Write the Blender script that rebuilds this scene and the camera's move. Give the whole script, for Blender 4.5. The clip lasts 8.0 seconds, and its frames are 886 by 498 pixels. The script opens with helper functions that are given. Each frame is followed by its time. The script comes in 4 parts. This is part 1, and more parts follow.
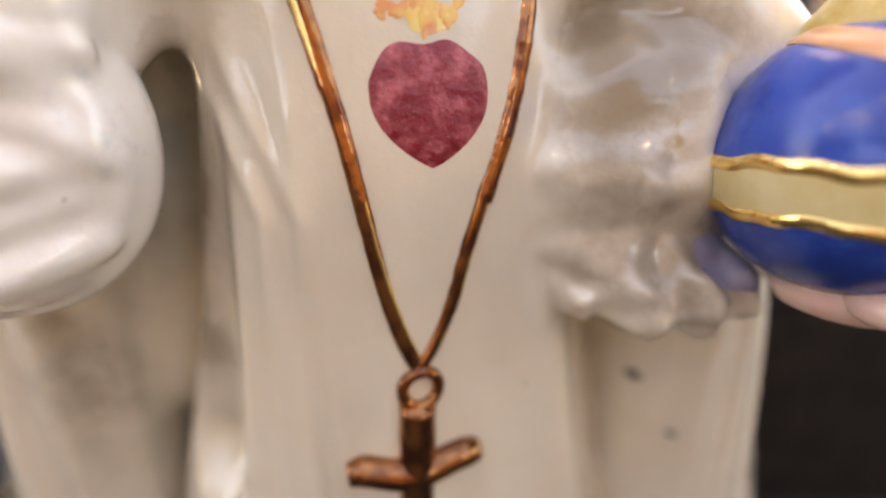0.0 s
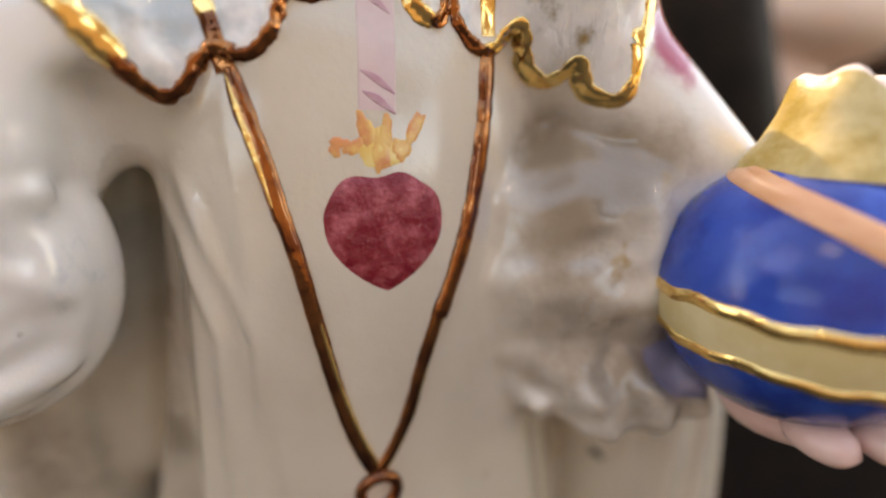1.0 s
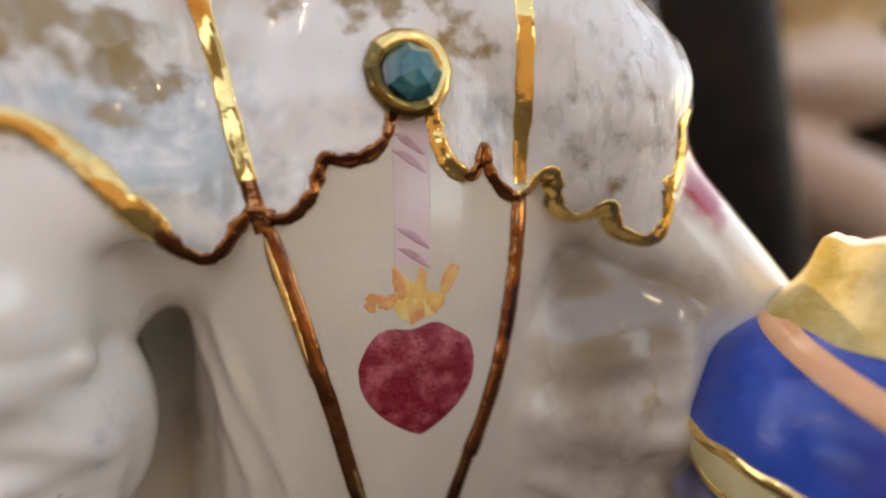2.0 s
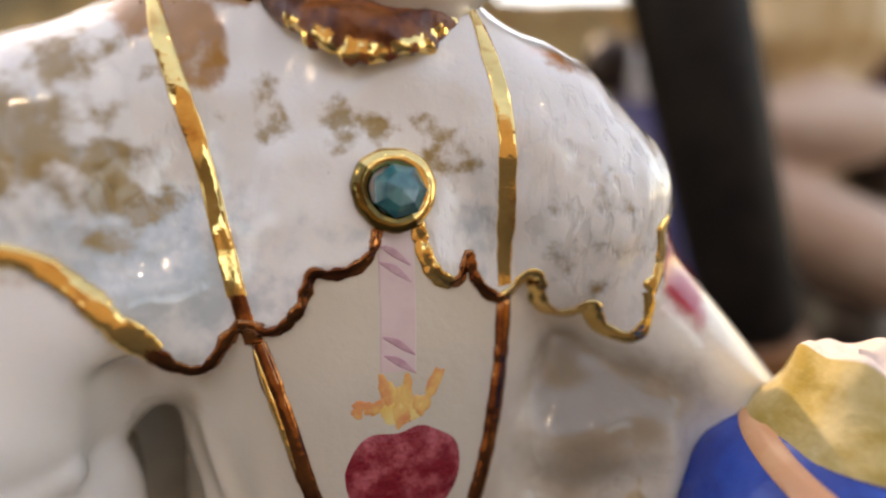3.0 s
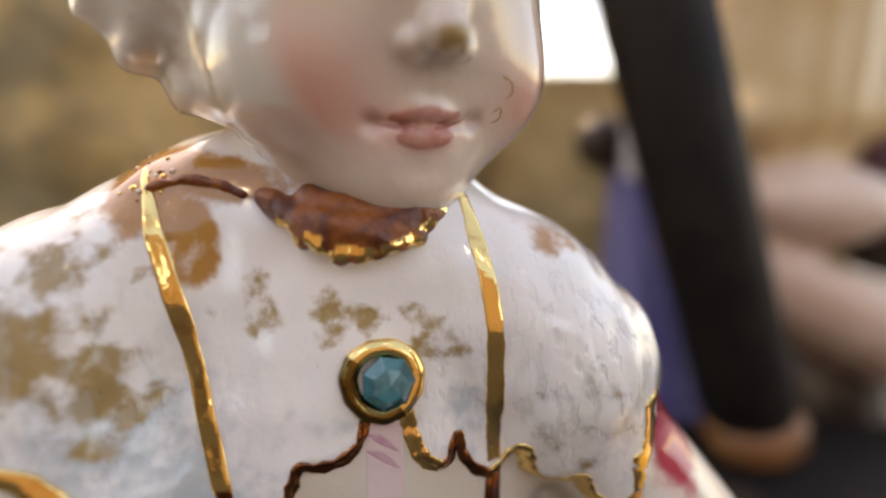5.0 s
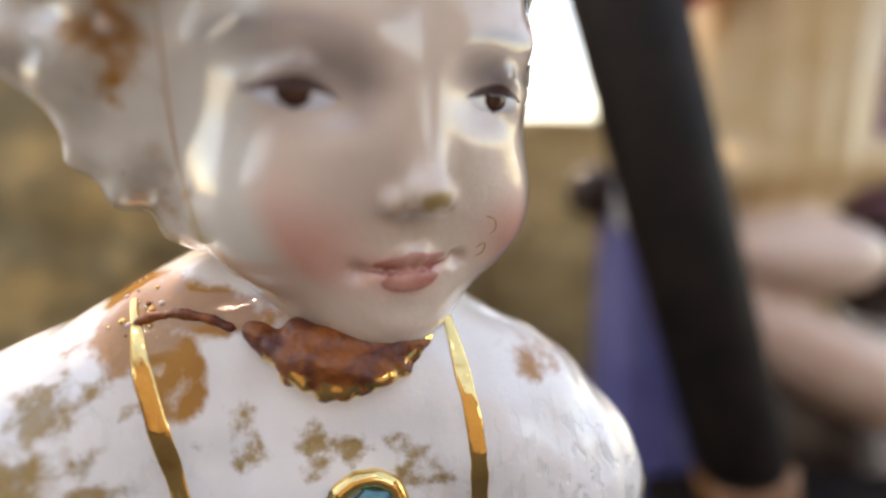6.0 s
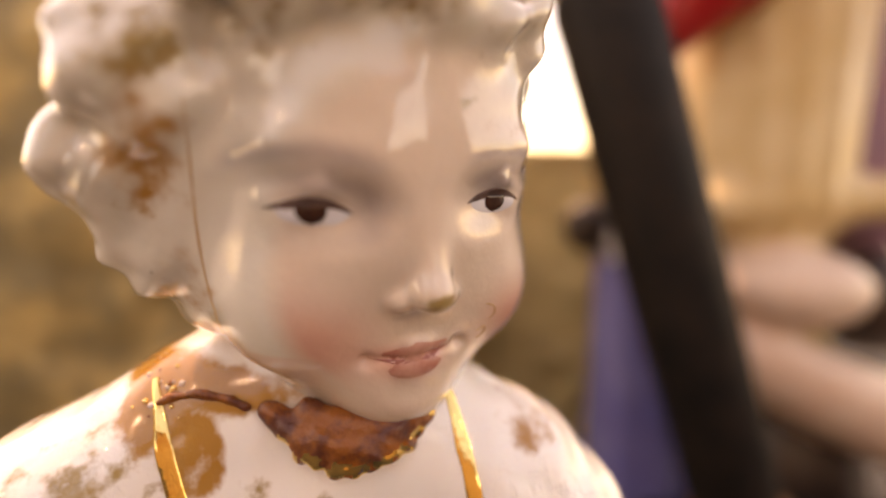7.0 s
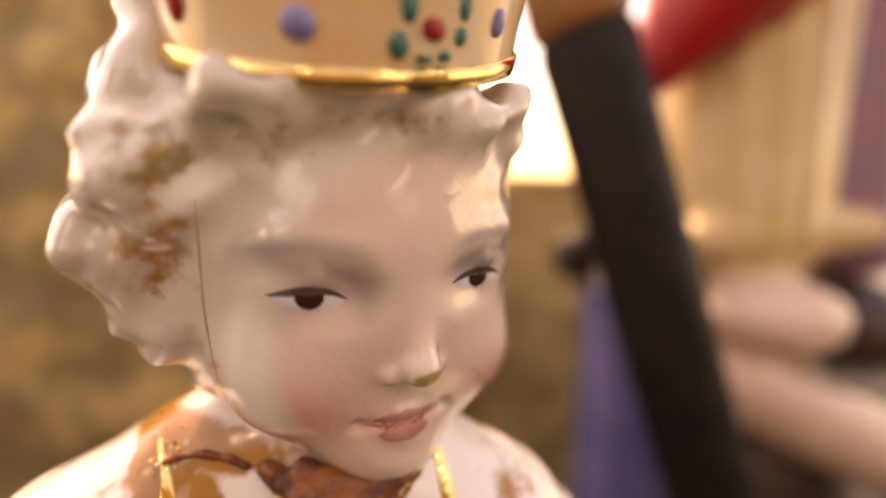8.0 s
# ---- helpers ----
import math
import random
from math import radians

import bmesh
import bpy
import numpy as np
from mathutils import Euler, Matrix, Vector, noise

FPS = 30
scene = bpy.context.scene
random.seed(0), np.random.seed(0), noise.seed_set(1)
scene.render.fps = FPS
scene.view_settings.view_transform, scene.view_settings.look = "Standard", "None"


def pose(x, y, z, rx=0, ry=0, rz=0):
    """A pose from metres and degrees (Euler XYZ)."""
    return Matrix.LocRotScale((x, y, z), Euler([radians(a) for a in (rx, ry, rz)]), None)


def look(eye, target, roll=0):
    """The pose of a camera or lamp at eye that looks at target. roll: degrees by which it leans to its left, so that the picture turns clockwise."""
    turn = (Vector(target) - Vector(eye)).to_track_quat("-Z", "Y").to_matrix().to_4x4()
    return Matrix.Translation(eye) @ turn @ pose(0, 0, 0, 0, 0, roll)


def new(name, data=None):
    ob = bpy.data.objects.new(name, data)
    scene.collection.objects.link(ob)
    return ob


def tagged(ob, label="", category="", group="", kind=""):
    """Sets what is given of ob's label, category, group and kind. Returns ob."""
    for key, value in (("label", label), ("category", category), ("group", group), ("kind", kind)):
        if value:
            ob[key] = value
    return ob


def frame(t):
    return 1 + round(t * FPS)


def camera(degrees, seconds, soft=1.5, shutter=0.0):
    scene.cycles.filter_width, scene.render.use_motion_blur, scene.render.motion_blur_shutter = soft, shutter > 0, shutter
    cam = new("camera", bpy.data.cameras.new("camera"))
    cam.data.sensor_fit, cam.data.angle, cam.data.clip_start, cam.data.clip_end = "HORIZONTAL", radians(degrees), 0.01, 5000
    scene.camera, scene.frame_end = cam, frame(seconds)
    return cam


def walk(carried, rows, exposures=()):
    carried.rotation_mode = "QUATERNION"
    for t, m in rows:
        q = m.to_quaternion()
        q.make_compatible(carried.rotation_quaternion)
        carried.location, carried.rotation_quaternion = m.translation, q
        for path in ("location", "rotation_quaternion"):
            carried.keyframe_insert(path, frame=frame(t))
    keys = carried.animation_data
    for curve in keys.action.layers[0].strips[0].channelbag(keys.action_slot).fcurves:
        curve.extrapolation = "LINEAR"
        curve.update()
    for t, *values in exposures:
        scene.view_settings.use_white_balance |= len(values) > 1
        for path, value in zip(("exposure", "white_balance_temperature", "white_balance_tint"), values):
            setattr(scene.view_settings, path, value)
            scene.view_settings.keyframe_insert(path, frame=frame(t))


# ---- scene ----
# ---- camera ----
cam = camera(88.4, 8.0, soft=2.3)
cam.data.dof.use_dof = True
cam.data.dof.focus_distance = 0.053
cam.data.dof.aperture_fstop = 4.2
METRES, EYE, TILT, LEAN, TURN = 0.10, 0.14, -20.0, 0.0, 0.0
ROWS = [
    (0.0, 0.0, 0.0, 0.0, -0.0, 0.0, -0.0),
    (0.5, 0.0075, -0.012, 0.0652, -0.41, 0.54, -0.18),
    (1.0, 0.045, -0.0183, 0.1374, -1.05, 1.01, -0.36),
    (1.5, 0.006, -0.02, 0.2053, -0.64, 1.34, -0.39),
    (2.0, 0.0085, -0.0268, 0.3038, -0.58, 2.07, -0.5),
    (3.5, 0.0286, -0.0555, 0.4556, -0.58, 4.36, -0.52),
    (4.0, 0.0029, -0.0608, 0.506, -0.35, 5.16, -0.44),
    (4.5, 0.0173, -0.0606, 0.5382, -0.57, 5.87, -0.59),
    (6.0, 0.0446, -0.0964, 0.7378, -1.27, 8.07, -0.93),
    (6.5, 0.0224, -0.1168, 0.763, -1.44, 8.52, -0.98),
    (7.0, 0.0355, -0.1499, 0.8234, -1.62, 9.18, -0.95),
    (7.5, 0.0337, -0.1854, 0.8678, -1.92, 9.81, -0.99),
    (8.0, 0.042, -0.2099, 0.896, -2.27, 10.21, -1.05),
]
walk(cam, [(t, pose(0, 0, EYE, TILT, LEAN, TURN) @ pose(METRES * x, METRES * y, METRES * z, 90 + pitch, roll, yaw)) for t, x, y, z, yaw, pitch, roll in ROWS],
     [(0.0, 2.93, 11800, 23), (1.5, 2.26, 11000, 18), (4.5, 2.04, 11100, 22), (6.0, 2.2, 9600, 18), (6.5, 2.24, 17000, 30), (8.0, 2.18, 22500, 42)])

# ---- world and sun ----
world = bpy.data.worlds.new("sky")
scene.world = world
world.use_nodes = True
wn = world.node_tree
sky = wn.nodes.new("ShaderNodeTexSky")
sky.sky_type, sky.sun_disc = "NISHITA", False
SUN_ELEVATION, SUN_TURN = 48.0, -28.0
sky.sun_elevation, sky.sun_rotation = radians(SUN_ELEVATION), radians(SUN_TURN)
wn.links.new(sky.outputs[0], wn.nodes["Background"].inputs[0])
wn.nodes["Background"].inputs[1].default_value = 0.15
sun = new("sun", bpy.data.lights.new("sun", "SUN"))
sun.data.energy, sun.data.angle, sun.data.color = 0.85, radians(0.6), (1.0, 0.93, 0.82)
se, sr = radians(SUN_ELEVATION), radians(SUN_TURN)
sun.matrix_world = look((math.sin(sr) * math.cos(se), math.cos(sr) * math.cos(se), math.sin(se)), (0, 0, 0))

# ---- shapes in millimetres ----
def lerp_table(w, table):
    return np.interp(w, [a for a, b in table], [b for a, b in table])


def smooth_table(table, soft=7.0):
    """A dense, rounded-off copy of a table, so that no kink shows in the glaze."""
    xs = np.arange(table[0][0] - 40, table[-1][0] + 40, 1.0)
    k = np.exp(-0.5 * (np.arange(-25, 26) / soft) ** 2)
    ys = np.convolve(np.pad(lerp_table(xs, table), 25, "edge"), k / k.sum(), "valid")
    return list(zip(xs, ys))


def blend(a, b, k):
    h = np.clip(0.5 + 0.5 * (b - a) / k, 0, 1)
    return b + (a - b) * h - k * h * (1 - h)


def carve(a, b, k):
    return -blend(-a, b, k)


def ball(p, c, r):
    r = np.broadcast_to(np.asarray(r, float), 3)
    d = [(p[i] - c[i]) / r[i] for i in range(3)]
    k0 = np.sqrt(d[0] ** 2 + d[1] ** 2 + d[2] ** 2)
    k1 = np.sqrt((d[0] / r[0]) ** 2 + (d[1] / r[1]) ** 2 + (d[2] / r[2]) ** 2) + 1e-9
    return k0 * (k0 - 1) / k1


def capsule(p, a, b, ra, rb=None):
    rb = ra if rb is None else rb
    ab = [b[i] - a[i] for i in range(3)]
    ap = [p[i] - a[i] for i in range(3)]
    h = np.clip(sum(ap[i] * ab[i] for i in range(3)) / sum(x * x for x in ab), 0, 1)
    return np.sqrt(sum((ap[i] - h * ab[i]) ** 2 for i in range(3))) - (ra + (rb - ra) * h)


def waves(p, scale, seed):
    """Smooth bumpy field between about -1 and 1."""
    rng = np.random.RandomState(seed)
    total = 0
    for i in range(6):
        k = rng.normal(size=3)
        k = k / np.linalg.norm(k) * (0.7 + 0.6 * rng.rand()) * 2 * np.pi / scale
        total = total + np.sin(k[0] * p[0] + k[1] * p[1] + k[2] * p[2] + rng.rand() * 6.28)
    return total / 3


# body frame: u to the side, g forward, w up; turned a little to the right
AX, AY, CB, SB = -6.8, 74.2, 0.966, 0.259


def body_to_world(u, g, w):
    return np.array([AX + CB * u + SB * g, AY + SB * u - CB * g, w])


def world_to_body(x, y, z):
    x, y = x - AX, y - AY
    return [CB * x + SB * y, SB * x - CB * y, z]


RX = [(0, 50), (60, 42), (100, 34), (131, 29), (151, 28), (170, 26.5), (180, 21), (187, 15.5), (194, 11.5), (200, 7)]
RX = smooth_table(RX)
RY = [(0, 30), (60, 27), (100, 24.5), (131, 25.3), (151, 22), (173, 16.8), (187, 12.5), (194, 9), (200, 5)]
RY = smooth_table(RY)
HEM = [(-60, 176), (-50, 171), (-40.5, 167), (-36, 166.5), (-31.5, 162.7), (-28, 157.5), (-25.2, 153.6), (-22.8, 151.8),
       (-20.3, 152.4), (-18, 156), (-16.5, 157.8), (-14.5, 156.6), (-12.6, 157.2), (-10.3, 160), (-8.9, 163.6),
       (-5, 163.4), (-2.2, 165.4), (-1.2, 169), (1, 171), (3.2, 169), (4.5, 163.2), (7.1, 161.2), (8.3, 161.6), (9.3, 164.4),
       (10.6, 160.8), (13.6, 158.2), (15.8, 159), (18.1, 161.4), (19.6, 157), (22.1, 155), (24.2, 155.6), (25.3, 157.2),
       (27.4, 153.8), (30.7, 152.8), (32.2, 156), (31.8, 159.5)]


def hem_height(u):
    return lerp_table(u, HEM[:-1] + [(34.5, 161), (36, 168), (60, 176)])


def torso_core(p):
    u, g, w = p
    rx, ry = lerp_table(w, RX), lerp_table(w, RY)
    # vertical folds in the robe, stronger low down
    low = np.clip((135 - w) / 60, 0, 1)
    ang = np.arctan2(u / rx, (g + 4) / ry)
    fold = low * (0.9 * np.cos(ang * 9 + 0.6) + 0.5 * np.cos(ang * 17 + w * 0.02))
    edge = u + 15 + (w - 120) * 0.06
    fold = fold + np.clip((150 - w) / 20, 0, 1) * (0.55 * np.exp(-(edge / 1.6) ** 2) + 0.4 * np.exp(-((edge + 5) / 1.8) ** 2) - 0.4 * np.exp(-((edge + 2.6) / 1.6) ** 2)) * (g > 0)
    bend = u - np.interp(w, [80, 109, 124, 129, 135, 142, 150], [-17.2, -17.0, -15.6, -17.4, -19.6, -22.2, -26])
    fold = fold + np.clip((146 - w) / 8, 0, 1) * (0.6 * np.exp(-(bend / 1.1) ** 2) + 0.5 * np.exp(-((bend + 4.2) / 1.2) ** 2)) * (g > 0)
    k = (np.abs(u / rx) ** 2.3 + np.abs((g + 4) / ry) ** 2.3) ** (1 / 2.3)
    d = (k - 1) * np.minimum(rx, ry) * 0.9 - fold
    d = np.maximum(d, w - 197)
    d = blend(d, capsule(p, (-17, -6.5, 187.0), (-36, -3, 174.8), 11.5, 12), 8)
    d = blend(d, capsule(p, (-36, -3, 175.5), (-50, 0, 163), 12, 12), 5)
    d = blend(d, capsule(p, (-34, -2, 168), (-30.5, 4.5, 158), 12, 11.2), 6)
    d = blend(d, capsule(p, (7, -1, 184.5), (20, 4, 176.5), 10.8), 6)
    d = blend(d, capsule(p, (20.5, 4, 176.5), (27.2, 7.5, 169), 10.6, 11.0), 6)
    d = blend(d, capsule(p, (27.2, 7.5, 169), (27.0, 7, 165), 11.0, 10.6), 4)
    return d


def body(p):
    u, g, w = p
    d = torso_core(p)
    # arms under the cape
    d = blend(d, capsule(p, (26, 4, 167), (46.5, 19, 141), 9.8, 8.5), 6)
    d = blend(d, capsule(p, (-38, -1, 170), (-44, 8, 148), 11, 13), 6)
    # long drapes falling from both arms
    drape = capsule(p, (50.5, 5, 118), (67, 3, 0), 15, 22) + 0.6 * np.cos(u * 0.8 + 1)
    d = blend(d, drape, 1.2)
    drape = capsule(p, (-54, -18, 120), (-72, -22, 0), 15, 19) + 0.8 * np.cos(u * 0.7)
    d = blend(d, drape, 2.5)
    # lace cuff round the hand that carries the orb
    q = [u, g + 1.5 * waves(p, 16, 5), w]
    cuff = ball(q, (32, 14, 127), (17.5, 13.5, 22.5)) + 1.1 * waves(p, 12, 3) + 0.2 * waves(p, 5, 8)
    d = blend(d, cuff, 4)
    ruff = ball(p, (36, 19, 112), (16, 12, 8)) + 1.1 * np.cos(u * 0.75 + w * 0.35) + 0.5 * waves(p, 7, 4)
    d = blend(d, ruff, 2.0)
    # bell sleeve of the raised arm: a rounded end with a rolled rim and broad folds, behind it a deep gap
    d = blend(d, capsule(p, (-38, -21, 150), (-46, -26, 90), 13, 16), 4)
    d = carve(d, capsule(p, (-28.6, 14, 151.5), (-36.0, 9, 84), 3.6, 9.5), 3.0)
    s = ball(p, (-51, 9, 134.0), (19.0, 16.0, 21.0)) + 0.5 * waves(p, 17, 11)
    for a, b, r in (((-36.5, 21.6, 137.6), (-46, 24.0, 138.4), 3.8), ((-35.0, 18.8, 129.2), (-45, 23.4, 135.2), 3.0),
                    ((-36.6, 18.6, 125.8), (-48, 23.6, 122.4), 2.8), ((-40, 19.5, 118.6), (-52, 24, 116.2), 2.2)):
        s = carve(s, capsule(p, a, b, r * 0.75, r), 2.6)
    s = carve(s, ball(p, (-41.5, 27.0, 130.5), (7.5, 8.0, 6.0)), 3.0)
    for a, b, r in (((-36, 15.6, 143.5), (-48, 21.5, 144.5), 3.6), ((-35.8, 15.0, 132.4), (-47, 20.8, 131.2), 2.4), ((-38, 14.6, 122.6), (-50, 20.4, 119.6), 2.2)):
        s = blend(s, capsule(p, a, b, r * 0.6, r), 2.2)
    rim = np.sqrt((np.hypot((u + 51) / 18.3, (w - 134) / 20.3) - 1) ** 2 * 360 + (g - 9.5) ** 2 * 0.5) - 1.5
    s = blend(s, rim, 1.6)
    d = np.minimum(d, s)
    # shoulder cape, standing a little proud, with a scalloped hem
    cape = np.maximum(blend(torso_core(p), blend(capsule(p, (26, 4, 167), (46.5, 19, 141), 9.8, 8.5),
                      capsule(p, (-38, -1, 170), (-44, 8, 148), 11, 13), 5), 5) - 0.75 - 0.16 * waves(p, 6, 21), (hem_height(u) - w) * 0.8)
    d = np.minimum(d, cape)
    return d


# head frame: u to the side, f forward, w up
HC = np.array([-4.0, 75.5, 217.5])
HM = np.array((Matrix.Rotation(radians(25), 3, "Z") @ Matrix.Rotation(radians(8), 3, "X")))


def head_to_world(u, f, w):
    return HM @ np.array([u, -f, w]) + HC


def world_to_head(x, y, z):
    m = HM.T
    d = [x - HC[0], y - HC[1], z - HC[2]]
    q = [m[i][0] * d[0] + m[i][1] * d[1] + m[i][2] * d[2] for i in range(3)]
    return [q[0], -q[1], q[2]]


def head(p):
    u, f, w = p
    d = blend(ball(p, (0, -3, 7), (20.5, 19.3, 23)), ball(p, (0, 0, -5), (19.5, 16.2, 20)), 6)
    for s in (-1, 1):
        d = blend(d, ball(p, (s * 11, 5.5, -10.5), 8.8), 5)
    d = blend(d, ball(p, (0.4, 4.5, -17), (12.5, 9.5, 9)), 5)
    d = blend(d, ball(p, (0.6, 9.2, -22.2), 5.8), 7)
    for s, e in ((-1, 1.3), (1, 2.2)):
        d = carve(d, ball(p, (s * 10.2, 18.4, e + 0.8), (6.4, 4.4, 3.6)), 3.0)
        d = blend(d, ball(p, (s * 10.3, 8.5, e), (5.4, 5.0, 3.5)), 0.9)
        # lids and brow
        d = blend(d, capsule(p, (s * 5.4, 13.2, e + 1.2), (s * 10.2, 13.4, e + 2.9), 0.7, 0.9), 1.0)
        d = blend(d, capsule(p, (s * 10.2, 13.4, e + 2.9), (s * 15.0, 10.6, e + 1.4), 0.9, 0.6), 1.0)
        d = blend(d, capsule(p, (s * 6.5, 12.8, e - 2.2), (s * 13.5, 11.2, e - 2.0), 0.6), 1.2)
        d = blend(d, capsule(p, (s * 4.5, 13.4, e + 6.0), (s * 13.5, 11.0, e + 6.6), 1.2), 3.0)
    d = blend(d, capsule(p, (0.6, 13.4, 5), (0.8, 17.7, -5.6), 1.2, 1.9), 2.2)
    d = blend(d, ball(p, (0.8, 18.0, -6.4), (2.2, 2.3, 1.9)), 1.4)
    for s in (-1, 1):
        d = blend(d, ball(p, (0.6 + s * 2.6, 15.9, -7.5), (1.6, 1.7, 1.4)), 1.0)
        d = carve(d, ball(p, (0.7 + s * 1.3, 17.4, -9.0), 0.7), 0.7)
    # lips with a bow, groove under the nose, dimple above the chin
    d = carve(d, capsule(p, (0.5, 18.4, -9.8), (0.5, 17.2, -12.6), 1.2), 1.2)
    for s in (-1, 1):
        d = blend(d, capsule(p, (0.5 + s * 0.9, 15.3, -13.6), (0.5 + s * 4.4, 13.6, -14.4 + s * 0.4), 1.05, 0.5), 0.9)
        d = carve(d, ball(p, (0.5 + s * 5.8, 15.4, -14.9 + s * 0.4), (1.0, 1.6, 0.9)), 1.2)
    d = blend(d, ball(p, (0.4, 14.1, -16.5), (3.3, 2.3, 1.35)), 1.0)
    d = carve(d, capsule(p, (-4.4, 15.0, -15.2), (5.2, 15.2, -14.8), 0.3), 0.6)
    d = carve(d, capsule(p, (-2.2, 17.6, -19.8), (2.4, 17.6, -19.8), 1.2), 1.8)
    # hair
    hair = ball(p, (0, -6, 8), (20.8, 19, 21))
    for c, r in (((-25, 1, 13.5), 7.6), ((-28.5, -4, 3.8), 7.6), ((-25.2, -3.5, -5.4), 6.4), ((-20.2, -4.5, -12), 4.6), ((-18, 1, 19), 6.5),
                 ((17.0, 0, 18), 4.2), ((17.5, -5, 8), 4), ((17, -7, -4), 4), ((-13, 8.6, 22.6), (8, 6, 3.6)), ((-4, 12.2, 24.2), (7, 4.0, 2.8)), ((4.5, 12.6, 22.2), (6, 3.6, 3.6)),
                 ((14.0, 8.4, 22.4), (3.4, 4, 4.6)), ((-25, -3, 22), 6.5), ((-24, -6, 30), 5.5)):
        hair = blend(hair, ball(p, c, r), 2.4)
    hair = hair + 0.5 * waves(p, 11, 31) + 0.22 * waves(p, 5, 33) + 0.55 * np.cos(w * 0.55 - u * 0.75 + 1.6 * np.sin(w * 0.2 + u * 0.1))
    hair = -blend(-hair, ball(p, (3, 24, -3), (20.5, 22, 23.0)), 3.0)
    hair = np.maximum(hair, np.where(u < -17, w - 34, w - 26.5))
    d = blend(d, hair, 4.5)
    # side lock running flush into the cheek
    d = blend(d, capsule(p, (-21.5, 0.5, 10), (-18.5, -0.5, -12), 5.6, 4.6), 4.0)
    # neck
    d = blend(d, capsule(p, (-4, -5, -14), (-4.5, -3, -40), 11.5, 11.8), 5)
    return d


def net(shape, lo, hi, step):
    """Smooth surface of a distance field as vertices and quads (surface nets)."""
    axes = [np.arange(lo[i], hi[i] + step, step) for i in range(3)]
    p = [a.astype(np.float32) for a in np.meshgrid(*axes, indexing="ij")]
    d = shape(p)
    n = np.array(d.shape)
    inside = d < 0
    pos, cnt = np.zeros((*(n - 1), 3)), np.zeros(n - 1)
    for ax in range(3):
        o = [i for i in range(3) if i != ax]
        for a in (0, 1):
            for b in (0, 1):
                s0, s1, base = [0] * 3, [0] * 3, np.zeros(3)
                s0[ax], s1[ax] = slice(0, -1), slice(1, None)
                for i, v in ((o[0], a), (o[1], b)):
                    s0[i] = s1[i] = slice(v, None) if v else slice(0, -1)
                    base[i] = v
                d0, d1 = d[tuple(s0)], d[tuple(s1)]
                hit = (d0 < 0) != (d1 < 0)
                t = d0[hit] / (d0[hit] - d1[hit])
                add = np.tile(base, (len(t), 1))
                add[:, ax] = t
                pos[hit] += add
                cnt[hit] += 1
    used = cnt > 0
    index = np.full(n - 1, -1)
    index[used] = np.arange(used.sum())
    cells = np.argwhere(used)
    verts = (cells + pos[used] / cnt[used][:, None]) * step + np.array(lo)
    quads = []
    for ax in range(3):
        o = [(ax + 1) % 3, (ax + 2) % 3]
        s0, s1 = [slice(1, -1)] * 3, [slice(1, -1)] * 3
        s0[ax], s1[ax] = slice(0, -1), slice(1, None)
        i0, i1 = inside[tuple(s0)], inside[tuple(s1)]
        for flip in (False, True):
            e = np.argwhere(i0 & ~i1 if not flip else ~i0 & i1)
            if not len(e):
                continue
            for k in o:
                e[:, k] += 1
            def cell(da, db):
                c = e.copy()
                c[:, o[0]] -= da
                c[:, o[1]] -= db
                return index[c[:, 0], c[:, 1], c[:, 2]]
            q = np.stack([cell(1, 1), cell(0, 1), cell(0, 0), cell(1, 0)], 1)
            quads.append(q[:, ::-1] if flip else q)
    quads = np.concatenate(quads)
    return verts, quads[(quads >= 0).all(1)]


# ---- materials ----
def material(name):
    m = bpy.data.materials.new(name)
    m.use_nodes = True
    return m, m.node_tree.nodes, m.node_tree.links, m.node_tree.nodes["Principled BSDF"]


def noise_node(nodes, links, scale, detail=4.0, rough=0.6, coord="Object"):
    c = nodes.new("ShaderNodeTexCoord")
    n = nodes.new("ShaderNodeTexNoise")
    n.inputs["Scale"].default_value, n.inputs["Detail"].default_value, n.inputs["Roughness"].default_value = scale, detail, rough
    links.new(c.outputs[coord], n.inputs["Vector"])
    return n.outputs["Fac"]


def ramp(nodes, links, fac, lo, hi, a=0.0, b=1.0):
    r = nodes.new("ShaderNodeMapRange")
    r.interpolation_type = "SMOOTHSTEP"
    for i, v in enumerate((lo, hi, a, b)):
        r.inputs[1 + i].default_value = v
    links.new(fac, r.inputs[0])
    return r.outputs[0]


def mix(nodes, links, fac, a, b):
    m = nodes.new("ShaderNodeMix")
    m.data_type = "RGBA"
    for sock, v in ((m.inputs[0], fac), (m.inputs[6], a), (m.inputs[7], b)):
        if isinstance(v, (int, float)):
            sock.default_value = v
        elif isinstance(v, tuple):
            sock.default_value = (*v, 1)
        else:
            links.new(v, sock)
    return m.outputs[2]


def maths(nodes, links, op, a, b):
    m = nodes.new("ShaderNodeMath")
    m.operation = op
    for sock, v in ((m.inputs[0], a), (m.inputs[1], b)):
        if isinstance(v, (int, float)):
            sock.default_value = v
        else:
            links.new(v, sock)
    return m.outputs[0]


def bump(nodes, links, bsdf, fac, strength, distance):
    b = nodes.new("ShaderNodeBump")
    b.inputs["Strength"].default_value, b.inputs["Distance"].default_value = strength, distance
    links.new(fac, b.inputs["Height"])
    links.new(b.outputs[0], bsdf.inputs["Normal"])


